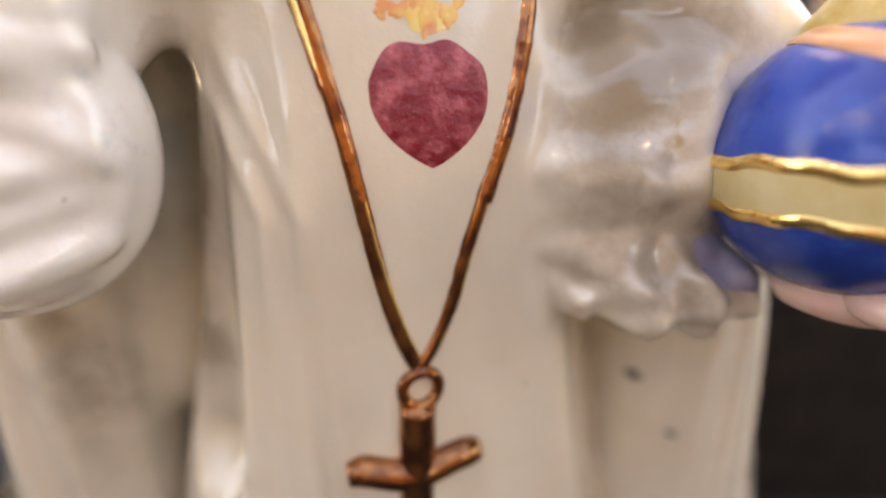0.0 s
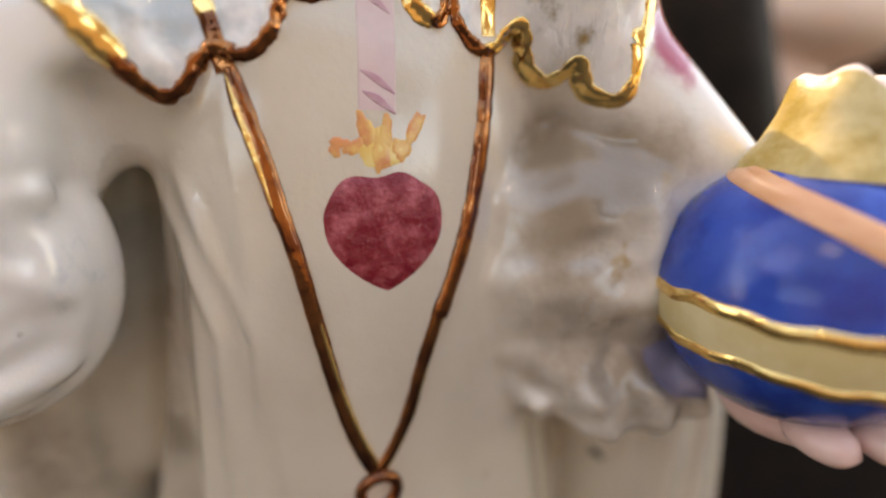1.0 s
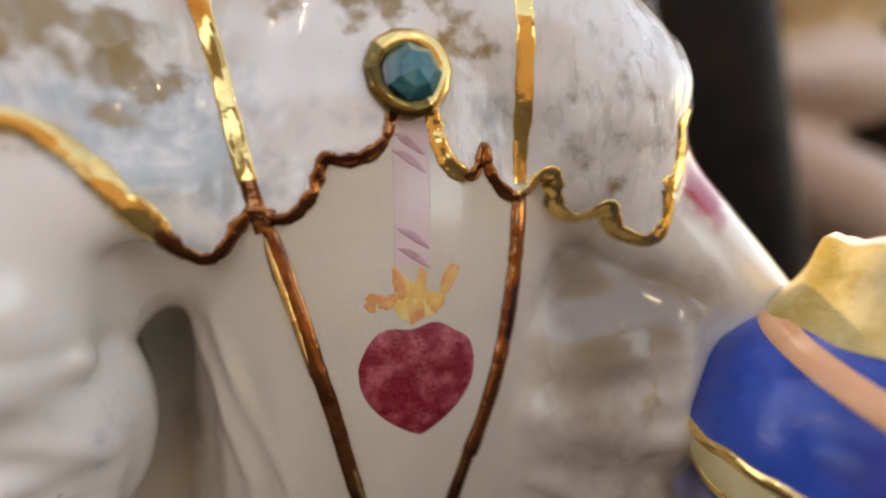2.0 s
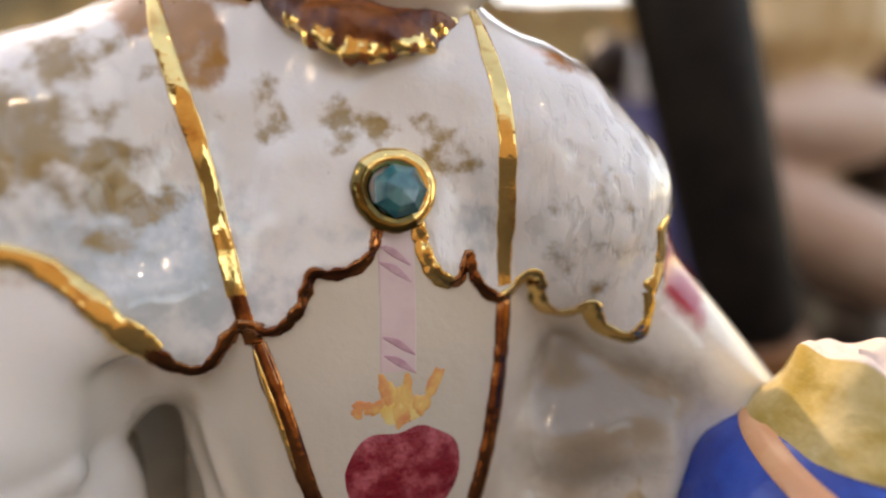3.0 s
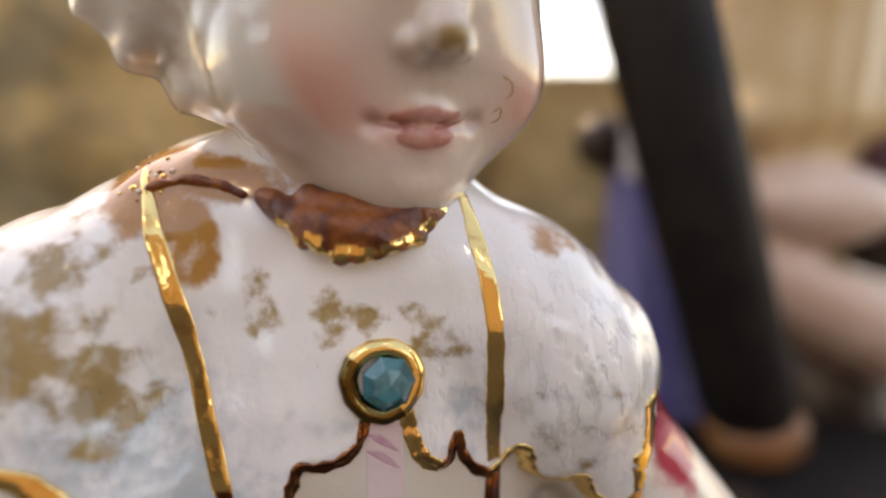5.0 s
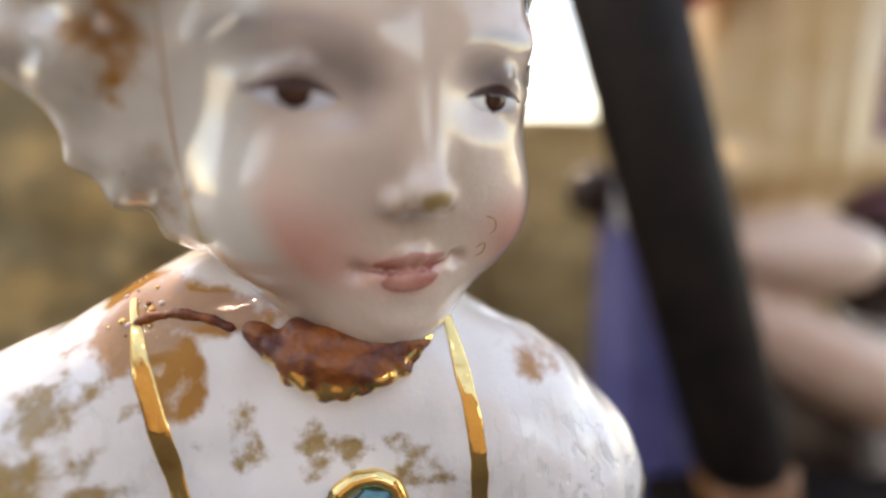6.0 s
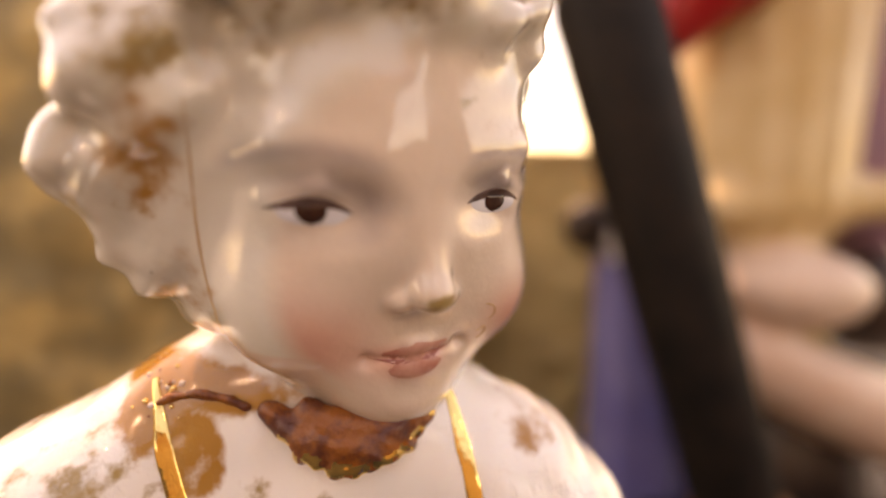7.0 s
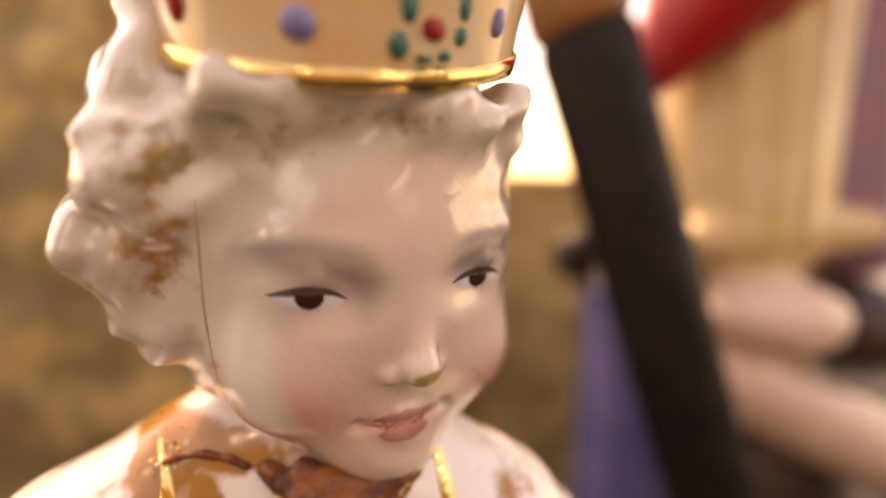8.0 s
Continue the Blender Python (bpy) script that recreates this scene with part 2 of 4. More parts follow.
def plain(name, colour, second, scale, rough=0.5, metal=0.0, relief=0.0, rough2=None, lo=0.35, hi=0.65):
    """Two-tone mottled surface with some relief."""
    m, n, l, b = material(name)
    f = noise_node(n, l, scale)
    k = ramp(n, l, f, lo, hi)
    l.new(mix(n, l, k, colour, second), b.inputs["Base Color"])
    b.inputs["Metallic"].default_value = metal
    l.new(ramp(n, l, noise_node(n, l, scale * 3.1), 0.3, 0.7, rough, rough if rough2 is None else rough2), b.inputs["Roughness"])
    if relief:
        bump(n, l, b, noise_node(n, l, scale * 2.3, 6), 0.6, relief)
    return m


def porcelain():
    """Glazed cream porcelain with painted tints, soil, stains and some painted shade from the paint layers."""
    m, n, l, b = material("porcelain")
    chan = {}
    for layer, keys in (("paint_a", ("stain", "grime_shade", "blue")), ("paint_b", ("blush", "amber", "red")), ("paint_c", ("grey", "skin", "speck")), ("paint_d", ("white", "spare", "last"))):
        a = n.new("ShaderNodeAttribute")
        a.attribute_name = layer
        s = n.new("ShaderNodeSeparateColor")
        l.new(a.outputs["Color"], s.inputs[0])
        for i, key in enumerate(keys):
            chan[key] = s.outputs[i]
    coarse, fine, tiny = noise_node(n, l, 140, 5, 0.65), noise_node(n, l, 290, 3.5, 0.55), noise_node(n, l, 1500, 3)
    col = mix(n, l, ramp(n, l, noise_node(n, l, 45), 0.3, 0.7), (0.655, 0.60, 0.50), (0.61, 0.55, 0.445))
    col = mix(n, l, chan["white"], col, (0.85, 0.84, 0.81))
    col = mix(n, l, maths(n, l, "MULTIPLY", chan["skin"], 0.62), col, (0.80, 0.62, 0.52))

    def over(col, key, tint, noisy, lo, hi, gain=1.0):
        # noise shifts the edge of the painted or soiled area
        v = maths(n, l, "ADD", chan[key], maths(n, l, "MULTIPLY", maths(n, l, "SUBTRACT", noisy, 0.5), gain))
        v = maths(n, l, "MULTIPLY", ramp(n, l, v, lo, hi), ramp(n, l, chan[key], 0.02, 0.12))
        return mix(n, l, v, col, tint)

    col = over(col, "blue", (0.48, 0.55, 0.57), fine, 0.25, 1.3, 2.4)
    col = over(col, "blush", (0.72, 0.36, 0.28), coarse, 0.0, 1.2, 0.25)
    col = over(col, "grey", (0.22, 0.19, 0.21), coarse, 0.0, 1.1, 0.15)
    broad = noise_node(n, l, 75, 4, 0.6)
    col = over(col, "grime_shade", (0.25, 0.195, 0.14), broad, 0.1, 1.25, 1.6)
    col = over(col, "stain", (0.37, 0.25, 0.105), fine, 0.40, 0.95, 2.4)
    col = over(col, "amber", (0.44, 0.20, 0.045), fine, 0.25, 0.95, 1.8)
    col = over(col, "red", (0.45, 0.035, 0.07), fine, 0.2, 0.7, 0.6)
    # short upright strokes of the moulded lace, washed with grey-blue
    tl = n.new("ShaderNodeTexCoord")
    ml = n.new("ShaderNodeMapping")
    ml.inputs["Scale"].default_value = (1.0, 1.0, 0.38)
    hatch = n.new("ShaderNodeTexNoise")
    hatch.inputs["Scale"].default_value, hatch.inputs["Detail"].default_value = 620, 2.5
    l.new(tl.outputs["Object"], ml.inputs[0])
    l.new(ml.outputs[0], hatch.inputs["Vector"])
    strokes = maths(n, l, "MULTIPLY", ramp(n, l, hatch.outputs["Fac"], 0.50, 0.64), chan["speck"])
    col = mix(n, l, maths(n, l, "MULTIPLY", strokes, 0.34), col, (0.48, 0.50, 0.49))
    speck = ramp(n, l, noise_node(n, l, 330, 2), 0.74, 0.78)
    col = mix(n, l, maths(n, l, "MULTIPLY", speck, 0.35), col, (0.20, 0.14, 0.08))
    l.new(col, b.inputs["Base Color"])
    b.inputs["Specular IOR Level"].default_value = 0.45
    b.inputs["Subsurface Weight"].default_value = 0.12
    b.inputs["Subsurface Scale"].default_value = 0.0025
    b.inputs["Subsurface Radius"].default_value = (1.0, 0.7, 0.45)
    dulled = maths(n, l, "MAXIMUM", chan["stain"], chan["grime_shade"])
    l.new(maths(n, l, "ADD", ramp(n, l, dulled, 0.1, 1.0, 0.12, 0.30), ramp(n, l, fine, 0.4, 0.8, 0.0, 0.06)), b.inputs["Roughness"])
    b.inputs["Coat Weight"].default_value = 1.0
    b.inputs["Coat Roughness"].default_value = 0.018
    v = n.new("ShaderNodeTexVoronoi")
    v.feature, v.inputs["Scale"].default_value = "SMOOTH_F1", 420
    mp = n.new("ShaderNodeMapping")
    mp.inputs["Scale"].default_value = (1.0, 1.0, 0.5)
    tc = n.new("ShaderNodeTexCoord")
    l.new(tc.outputs["Object"], mp.inputs[0])
    l.new(mp.outputs[0], v.inputs["Vector"])
    lace = maths(n, l, "MULTIPLY", v.outputs["Distance"], maths(n, l, "MULTIPLY", chan["speck"], 3.0))
    height = maths(n, l, "ADD", maths(n, l, "ADD", coarse, maths(n, l, "MULTIPLY", tiny, 0.05)), maths(n, l, "SUBTRACT", lace, maths(n, l, "MULTIPLY", strokes, 0.9)))
    bump(n, l, b, height, 0.4, 0.0007)
    return m


def gilding(name, bright, dark, lo=0.42, hi=0.60):
    m, n, l, b = material(name)
    k = ramp(n, l, noise_node(n, l, 260, 6, 0.7), lo, hi)
    l.new(mix(n, l, k, bright, dark), b.inputs["Base Color"])
    b.inputs["Metallic"].default_value = 1.0
    l.new(ramp(n, l, noise_node(n, l, 500, 4), 0.35, 0.8, 0.05, 0.20), b.inputs["Roughness"])
    bump(n, l, b, noise_node(n, l, 330, 3), 0.25, 0.0004)
    return m


PORCELAIN = porcelain()
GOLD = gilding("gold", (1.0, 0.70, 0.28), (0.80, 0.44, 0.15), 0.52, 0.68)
# same gold where it mirrors dark surroundings, the dimness put into its colour
SHADED_GOLD = gilding("shaded_gold", (0.42, 0.17, 0.07), (0.19, 0.07, 0.04))
BROWN_GLAZE = plain("brown_glaze", (0.30, 0.085, 0.018), (0.10, 0.022, 0.012), 300, 0.05, relief=0.0008, rough2=0.2)
SHADED_OLIVE = gilding("shaded_olive", (0.22, 0.15, 0.05), (0.10, 0.06, 0.02))
HEART = plain("heart_red", (0.24, 0.010, 0.022), (0.50, 0.10, 0.12), 330, 0.10, relief=0.0009, lo=0.42, hi=0.66)
FLAME = plain("flame_paint", (0.80, 0.52, 0.18), (0.72, 0.28, 0.12), 300, 0.15)
FLAME_PALE = plain("flame_yellow", (0.82, 0.66, 0.28), (0.80, 0.52, 0.16), 260, 0.14)
PINK = plain("pink_glaze", (0.70, 0.56, 0.54), (0.66, 0.50, 0.50), 200, 0.12)
PINK_DARK = plain("mauve_glaze", (0.47, 0.25, 0.31), (0.58, 0.38, 0.40), 400, 0.12)
EYE_WHITE = plain("eye_white", (0.66, 0.67, 0.70), (0.60, 0.62, 0.68), 300, 0.08)
IRIS = plain("iris_brown", (0.035, 0.012, 0.008), (0.06, 0.02, 0.012), 500, 0.06)
LASH = plain("lash_brown", (0.09, 0.055, 0.05), (0.15, 0.09, 0.08), 500, 0.15)
LIP = plain("lip_line", (0.34, 0.10, 0.08), (0.42, 0.15, 0.12), 350, 0.12)
SCRAWL = plain("brown_scrawl", (0.58, 0.38, 0.20), (0.48, 0.28, 0.13), 400, 0.2)
LIP_FILL = plain("lip_pink", (0.46, 0.17, 0.13), (0.58, 0.29, 0.23), 300, 0.12)
HOLE = plain("dark_spot", (0.02, 0.02, 0.02), (0.04, 0.035, 0.03), 500, 0.4)
BLUE = plain("blue_glaze", (0.004, 0.036, 0.26), (0.010, 0.075, 0.42), 130, 0.07, relief=0.0003, rough2=0.16)
CREAM = plain("cream_glaze", (0.62, 0.50, 0.25), (0.70, 0.60, 0.36), 140, 0.13)
CUP = plain("stained_cream", (0.62, 0.49, 0.23), (0.44, 0.31, 0.08), 170, 0.14, relief=0.0004)
BROKEN = plain("bare_bisque", (0.78, 0.68, 0.64), (0.70, 0.58, 0.52), 300, 0.6, relief=0.0004)
PEACH = plain("peach_lustre", (0.74, 0.40, 0.22), (0.68, 0.33, 0.17), 200, 0.2)
SKIN = plain("hand_pink", (0.72, 0.52, 0.46), (0.68, 0.44, 0.39), 200, 0.14)
MAUVE = plain("slate_blue_glaze", (0.20, 0.21, 0.33), (0.26, 0.26, 0.38), 200, 0.14)
CROWN = plain("crown_orange", (0.78, 0.50, 0.26), (0.80, 0.62, 0.40), 90, 0.12)
RUBY = plain("ruby_enamel", (0.38, 0.02, 0.02), (0.5, 0.05, 0.04), 600, 0.1)
SAPPHIRE = plain("violet_enamel", (0.20, 0.22, 0.48), (0.28, 0.28, 0.55), 600, 0.1)
EMERALD = plain("green_enamel", (0.02, 0.16, 0.13), (0.03, 0.24, 0.19), 600, 0.1)


def stone():
    m, n, l, b = material("teal_glass")
    l.new(mix(n, l, ramp(n, l, noise_node(n, l, 420, 2), 0.4, 0.6), (0.006, 0.11, 0.14), (0.02, 0.19, 0.21)), b.inputs["Base Color"])
    b.inputs["Roughness"].default_value = 0.05
    b.inputs["Coat Weight"].default_value = 1.0
    b.inputs["Coat Roughness"].default_value = 0.02
    return m


STONE = stone()

# ---- the figurine: one mesh, gathered piece by piece in millimetres ----
SLOTS = [PORCELAIN, GOLD, SHADED_GOLD, SHADED_OLIVE, BROWN_GLAZE, HEART, FLAME, PINK, PINK_DARK, EYE_WHITE, IRIS, LASH, LIP, HOLE, BLUE, CREAM, CUP, BROKEN, PEACH,
         SKIN, MAUVE, CROWN, RUBY, SAPPHIRE, EMERALD, STONE, SCRAWL, FLAME_PALE, LIP_FILL]
got_verts, got_faces, got_slots, got_flat = [], [], [], []
total = 0


def add(verts, faces, mat, flat=False):
    global total
    verts = np.asarray(verts, float)
    got_verts.append(verts)
    for fc in faces:
        got_faces.append(tuple(int(i) + total for i in fc))
    got_slots.extend([SLOTS.index(m) for m in mat] if isinstance(mat, list) else [SLOTS.index(mat)] * len(faces))
    got_flat.extend([flat] * len(faces))
    total += len(verts)


def shell(shape, to_world, lo, hi, step):
    v, q = net(shape, lo, hi, step)
    world = to_world(v[:, 0], v[:, 1], v[:, 2]).T if to_world is body_to_world else (HM @ np.array([v[:, 0], -v[:, 1], v[:, 2]])).T + HC
    # both frames mirror the forward axis, so turn the faces round
    return v, world, q[:, ::-1]


BODY_LOW = shell(body, body_to_world, (-90, -40, -2), (76, 36, 66), 1.7)
BODY = shell(body, body_to_world, (-72, -34, 64), (64, 38, 202), 0.7)
HEAD = shell(head, head_to_world, (-42, -32, -40), (32, 26, 34), 0.5)

from mathutils.bvhtree import BVHTree
TREES = {}
for key, (_, wv, q) in (("body", BODY), ("head", HEAD)):
    TREES[key] = BVHTree.FromPolygons([Vector(v) for v in wv], q.tolist())


def land(on, u, w, lift=0.0):
    """The point of the body's or head's front at (u, w), lifted off it along its normal."""
    if on == "body":
        o, d = body_to_world(u, 60, w), np.array([-SB, CB, 0])
    else:
        o, d = head_to_world(u, 50, w), HM @ np.array([0, 1.0, 0])
    spot, nrm, _, _ = TREES[on].ray_cast(Vector(o), Vector(d))
    if spot is None:
        spot, nrm = Vector(o + d * 55), Vector(-d)
    if nrm.dot(Vector(d)) > 0:
        nrm = -nrm
    return np.array(spot + nrm * lift)


def glide(points, n):
    """Even samples along a smooth curve through the points."""
    p = np.array(points, float)
    p = np.vstack([2 * p[0] - p[1], p, 2 * p[-1] - p[-2]])
    out = []
    for i in range(1, len(p) - 2):
        for s in np.linspace(0, 1, 8, endpoint=False):
            a, b, c, d = p[i - 1:i + 3]
            out.append(0.5 * (2 * b + (c - a) * s + (2 * a - 5 * b + 4 * c - d) * s * s + (3 * b - a - 3 * c + d) * s ** 3))
    out = np.array(out + [p[-2]])
    run = np.concatenate([[0], np.cumsum(np.linalg.norm(np.diff(out, axis=0), axis=1))])
    return np.stack([np.interp(np.linspace(0, run[-1], n), run, out[:, k]) for k in range(p.shape[1])], 1)


def strip(on, points, width, lift, mat, n=60, wobble=0.0, seed=1, taper=False):
    """A raised painted line laid on the surface. Points (u, w) or (u, w, width factor)."""
    pts = glide([(*q, 1.0) if len(q) == 2 else q for q in points], n)
    rng = np.random.RandomState(seed)
    wobble *= 0.5 if lift > 0.6 else 1.0
    rough = np.convolve(rng.normal(size=n + 8), np.ones(5) / 5, "same")[4:-4] * wobble
    tang = np.gradient(pts[:, :2], axis=0)
    tang /= np.linalg.norm(tang, axis=1)[:, None] + 1e-9
    verts, faces, across = [], [], ((-1, -0.9, -0.6, -0.2, 0.2, 0.6, 0.9, 1) if lift > 0.6 else (-1, -0.93, -0.84, -0.5, -0.17, 0.17, 0.5, 0.84, 0.93, 1))
    for i, (a, t) in enumerate(zip(pts, tang)):
        k = width * a[2] / 2 * (1 + rough[i])
        if taper:
            k *= math.sin(math.pi * (i + 0.6) / (n + 0.2)) ** 0.5
        for s in across:
            verts.append(land(on, a[0] - t[1] * k * s, a[1] + t[0] * k * s, (0.65 if lift > 0.6 else 0.5) * lift * (1 - abs(s) ** (5 if lift > 0.6 else 8)) * (1 + 0.4 * rough[i]) + (0.03 if abs(s) < 1 else -0.12)))
    m = len(across)
    for i in range(n - 1):
        for j in range(m - 1):
            faces.append((i * m + j, i * m + j + 1, (i + 1) * m + j + 1, (i + 1) * m + j))
    add(verts, faces, mat)


def patch(on, c, outline, lift, mat, n=40, rings=5):
    """A raised painted patch: outline(angle) gives (du, dw) from the centre c."""
    verts, faces = [land(on, c[0], c[1], lift)], []
    for r in range(1, rings + 1):
        s = r / rings
        for i in range(n):
            du, dw = outline(2 * math.pi * i / n)
            verts.append(land(on, c[0] + du * s, c[1] + dw * s, lift * (1 - s ** 4) + (0.03 if r < rings else -0.1)))
    for i in range(n):
        faces.append((0, 1 + i, 1 + (i + 1) % n))
        for r in range(rings - 1):
            a, b = 1 + r * n, 1 + (r + 1) * n
            faces.append((a + i, b + i, b + (i + 1) % n, a + (i + 1) % n))
    add(verts, faces, mat)


def oval(a, b, turn=0.0, rag=0.0, seed=0):
    rng = np.random.RandomState(seed)
    ph = rng.rand(4) * 6.28
    ct, st = math.cos(radians(turn)), math.sin(radians(turn))

    def outline(t):
        k = 1 + rag * (math.sin(3 * t + ph[0]) + 0.7 * math.sin(5 * t + ph[1]) + 0.5 * math.sin(9 * t + ph[2]))
        x, y = a * math.cos(t) * k, b * math.sin(t) * k
        return ct * x - st * y, st * x + ct * y
    return outline


def lathe(profile, to_world, mats, n=64, flat=False):
    """Turned form: profile rows (radius, height), one material for each step between rows."""
    verts = [to_world(r * math.cos(t), r * math.sin(t), h) for r, h in profile for t in [2 * math.pi * i / n for i in range(n)]]
    faces, each = [], []
    for k in range(len(profile) - 1):
        for i in range(n):
            faces.append((k * n + i, k * n + (i + 1) % n, (k + 1) * n + (i + 1) % n, (k + 1) * n + i))
            each.append(mats[k])
    add(verts, faces, each, flat)


def tube(path, radius, mat, sides=10, closed=False):
    path = np.array(path, float)
    verts, faces, n = [], [], len(path)
    for i in range(n):
        t = Vector(path[(i + 1) % n if closed else min(i + 1, n - 1)] - path[i - 1 if closed or i else 0]).normalized()
        a = t.cross(Vector((0.1, 0.9, 0.2))).normalized()
        b = t.cross(a)
        r = radius[i] if hasattr(radius, "__len__") else radius
        for j in range(sides):
            ang = 2 * math.pi * j / sides
            verts.append(path[i] + np.array(a) * r * math.cos(ang) + np.array(b) * r * math.sin(ang))
    for i in range(n if closed else n - 1):
        k = (i + 1) % n
        for j in range(sides):
            faces.append((i * sides + j, i * sides + (j + 1) % sides, k * sides + (j + 1) % sides, k * sides + j))
    if not closed:
        faces += [tuple(range(sides))[::-1], tuple(range((n - 1) * sides, n * sides))]
    add(verts, faces, mat)


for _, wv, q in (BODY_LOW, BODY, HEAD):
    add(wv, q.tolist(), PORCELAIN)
N_LOW, N_BODY, N_HEAD = len(BODY_LOW[1]), len(BODY[1]), len(HEAD[1])

# gold line along the scalloped hem, brighter and broader in places; dim stretches take the shaded copy
strip("body", [(u + 0.5, w + 0.6, 1.0) for u, w in HEM[1:4]] + [(-30.8, 163.4, 1.25), (-27.7, 159.2, 1.45), (-25.6, 156.0, 1.25)], 2.2, 0.45, GOLD, 90, 0.25, 2)
strip("body", [(-26.0, 156.8, 1.4), (-24.5, 154.5, 1.2), (-22.7, 152.8, 1.0), (-20.6, 153.4, 1.0), (-18.3, 156.4, 1), (-16.5, 157.8, 1), (-14.5, 157.2, 1)], 1.7, 0.5, SHADED_GOLD, 70, 0.25, 3)
strip("body", [(-14.8, 157), (-12.6, 157.4), (-10.3, 160), (-8.9, 163.4), (-7.2, 163.2), (-4.6, 163.6), (-2.4, 165.2), (-1.4, 168.0)], 1.5, 0.45, SHADED_GOLD, 90, 0.3, 4)
strip("body", [(3.0, 169.4), (3.9, 165), (5.2, 162.4), (7.1, 161.2)], 2.0, 0.4, GOLD, 50, 0.25, 5)
strip("body", [(6.9, 161.2), (8.3, 161.7), (9.3, 164.4), (10.2, 161.6), (11.8, 159.4), (13.6, 158.3)], 1.5, 0.45, SHADED_GOLD, 60, 0.3, 6)
strip("body", HEM[25:36], 1.9, 0.4, GOLD, 150, 0.22, 7)
strip("body", [(31.6, 159.6), (33.2, 161.5), (33.6, 164.5), (33.2, 167.2), (34.6, 168.4)], 2.0, 0.4, GOLD, 50, 0.3, 8)
# the two stole edges running down from the neck
strip("body", [(-24.6, 195.0, 0.35), (-23.5, 192, 0.6), (-22.6, 188, 0.9), (-20.4, 179), (-18.4, 168.5), (-17.0, 161)], 2.3, 0.3, GOLD, 90, 0.05, 9)
strip("body", [(-17.0, 161.2), (-16.4, 158.6), (-15.7, 155.4, 1.2)], 2.0, 0.35, SHADED_GOLD, 30, 0.1, 10)
strip("body", [(11.0, 194.5, 0.4), (11.6, 192, 0.7), (12.4, 187), (13.2, 181), (13.9, 170), (14.4, 160)], 2.0, 0.35, GOLD, 90, 0.12, 11)
# chain of the pendant; its thin gold strips are highlights painted on the dark band
strip("body", [(-15.2, 155.6, 0.8), (-14.3, 151.5, 1.2), (-12.6, 145.5, 1.1), (-11.2, 139.5)], 2.1, 0.9, SHADED_GOLD, 60, 0.1, 12)
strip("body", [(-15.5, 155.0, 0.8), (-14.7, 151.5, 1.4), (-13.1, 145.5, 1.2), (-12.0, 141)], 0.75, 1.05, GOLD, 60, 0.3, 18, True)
strip("body", [(-11.3, 140.2), (-10.0, 135), (-8.5, 127), (-6.6, 117), (-4.6, 109), (-2.6, 104)], 2.0, 0.9, SHADED_GOLD, 120, 0.12, 13)
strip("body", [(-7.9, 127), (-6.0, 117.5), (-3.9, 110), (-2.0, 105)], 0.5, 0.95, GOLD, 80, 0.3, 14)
strip("body", [(14.6, 158.6), (13.6, 150), (11.8, 141), (9.6, 133.5), (6.8, 126)], 2.3, 0.9, SHADED_GOLD, 110, 0.2, 15)
strip("body", [(6.8, 126.6), (4.4, 119), (2.6, 112), (0.2, 106.5), (-2.2, 103)], 1.9, 0.9, SHADED_GOLD, 80, 0.15, 16)
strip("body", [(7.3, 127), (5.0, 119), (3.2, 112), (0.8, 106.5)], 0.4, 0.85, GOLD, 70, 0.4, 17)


def on_body(u, w, lift):
    return land("body", u, w, lift)


# ring and cross of the pendant
tube([on_body(-2.0 + 2.5 * math.cos(a), 100.3 + 2.7 * math.sin(a), 0.5) for a in np.linspace(0, 2 * math.pi, 28, endpoint=False)], 0.85, SHADED_GOLD, closed=True)
pts = [on_body(-3.6 + 0.04 * i, w, 0.5) for i, w in enumerate(np.linspace(72, 98.0, 26))]
tube(pts, [2.6 + 0.05 * math.sin(i) for i in range(26)], SHADED_GOLD, 16)
pts = [on_body(u, 87.1 + 0.04 * (u + 3), 0.9) for u in np.linspace(-12.8, 6.8, 30)]
tube(pts, [1.7 + 0.55 * min(1, min(i, 29 - i) / 3) for i in range(30)], SHADED_GOLD, 16)
patch("body", (4.6, 88.2), oval(2.4, 1.0, 8), 2.75, GOLD, 20)


def heart_line(t):
    c, k = math.cos(t), math.sin(t)
    if c < 0:
        return 7.3 * math.copysign(abs(k) ** 1.75, k), 8.4 * c
    far = min(t, 2 * math.pi - t)
    return 7.3 * k * (1 + 0.05 * math.sin(2 * far)), 6.7 * c - 0.9 * math.exp(-(far / 0.3) ** 2) + 0.25 * math.sin(t * 7)


patch("body", (0.3, 138.6), heart_line, 0.5, HEART, 72, 9)
patch("body", (0.4, 146.8), oval(3.4, 1.9, 0, 0.07, 11), 0.04, FLAME_PALE, 30, 4)
for c, a, b, turn, s in (((0.2, 147.0), 1.5, 3.0, 0, 1), ((-1.3, 149.3), 1.2, 2.6, 18, 2), ((0.9, 149.0), 1.0, 2.6, -8, 3), ((4.3, 149.4), 1.0, 2.8, -28, 4),
                         ((-4.4, 148.0), 1.4, 0.8, 0, 5), ((2.6, 147.2), 1.6, 1.6, -20, 6), ((-2.8, 147.6), 1.8, 0.9, 30, 7)):
    patch("body", c, oval(a, b, turn, 0.12, s), 0.05, FLAME, 28, 3)
patch("body", (-4.9, 147.2), oval(0.8, 1.0, 10, 0.12, 8), 0.05, FLAME, 20, 3)
strip("body", [(0.6, 169), (0.5, 160), (0.1, 151.5)], 4.5, 0.05, PINK, 40)
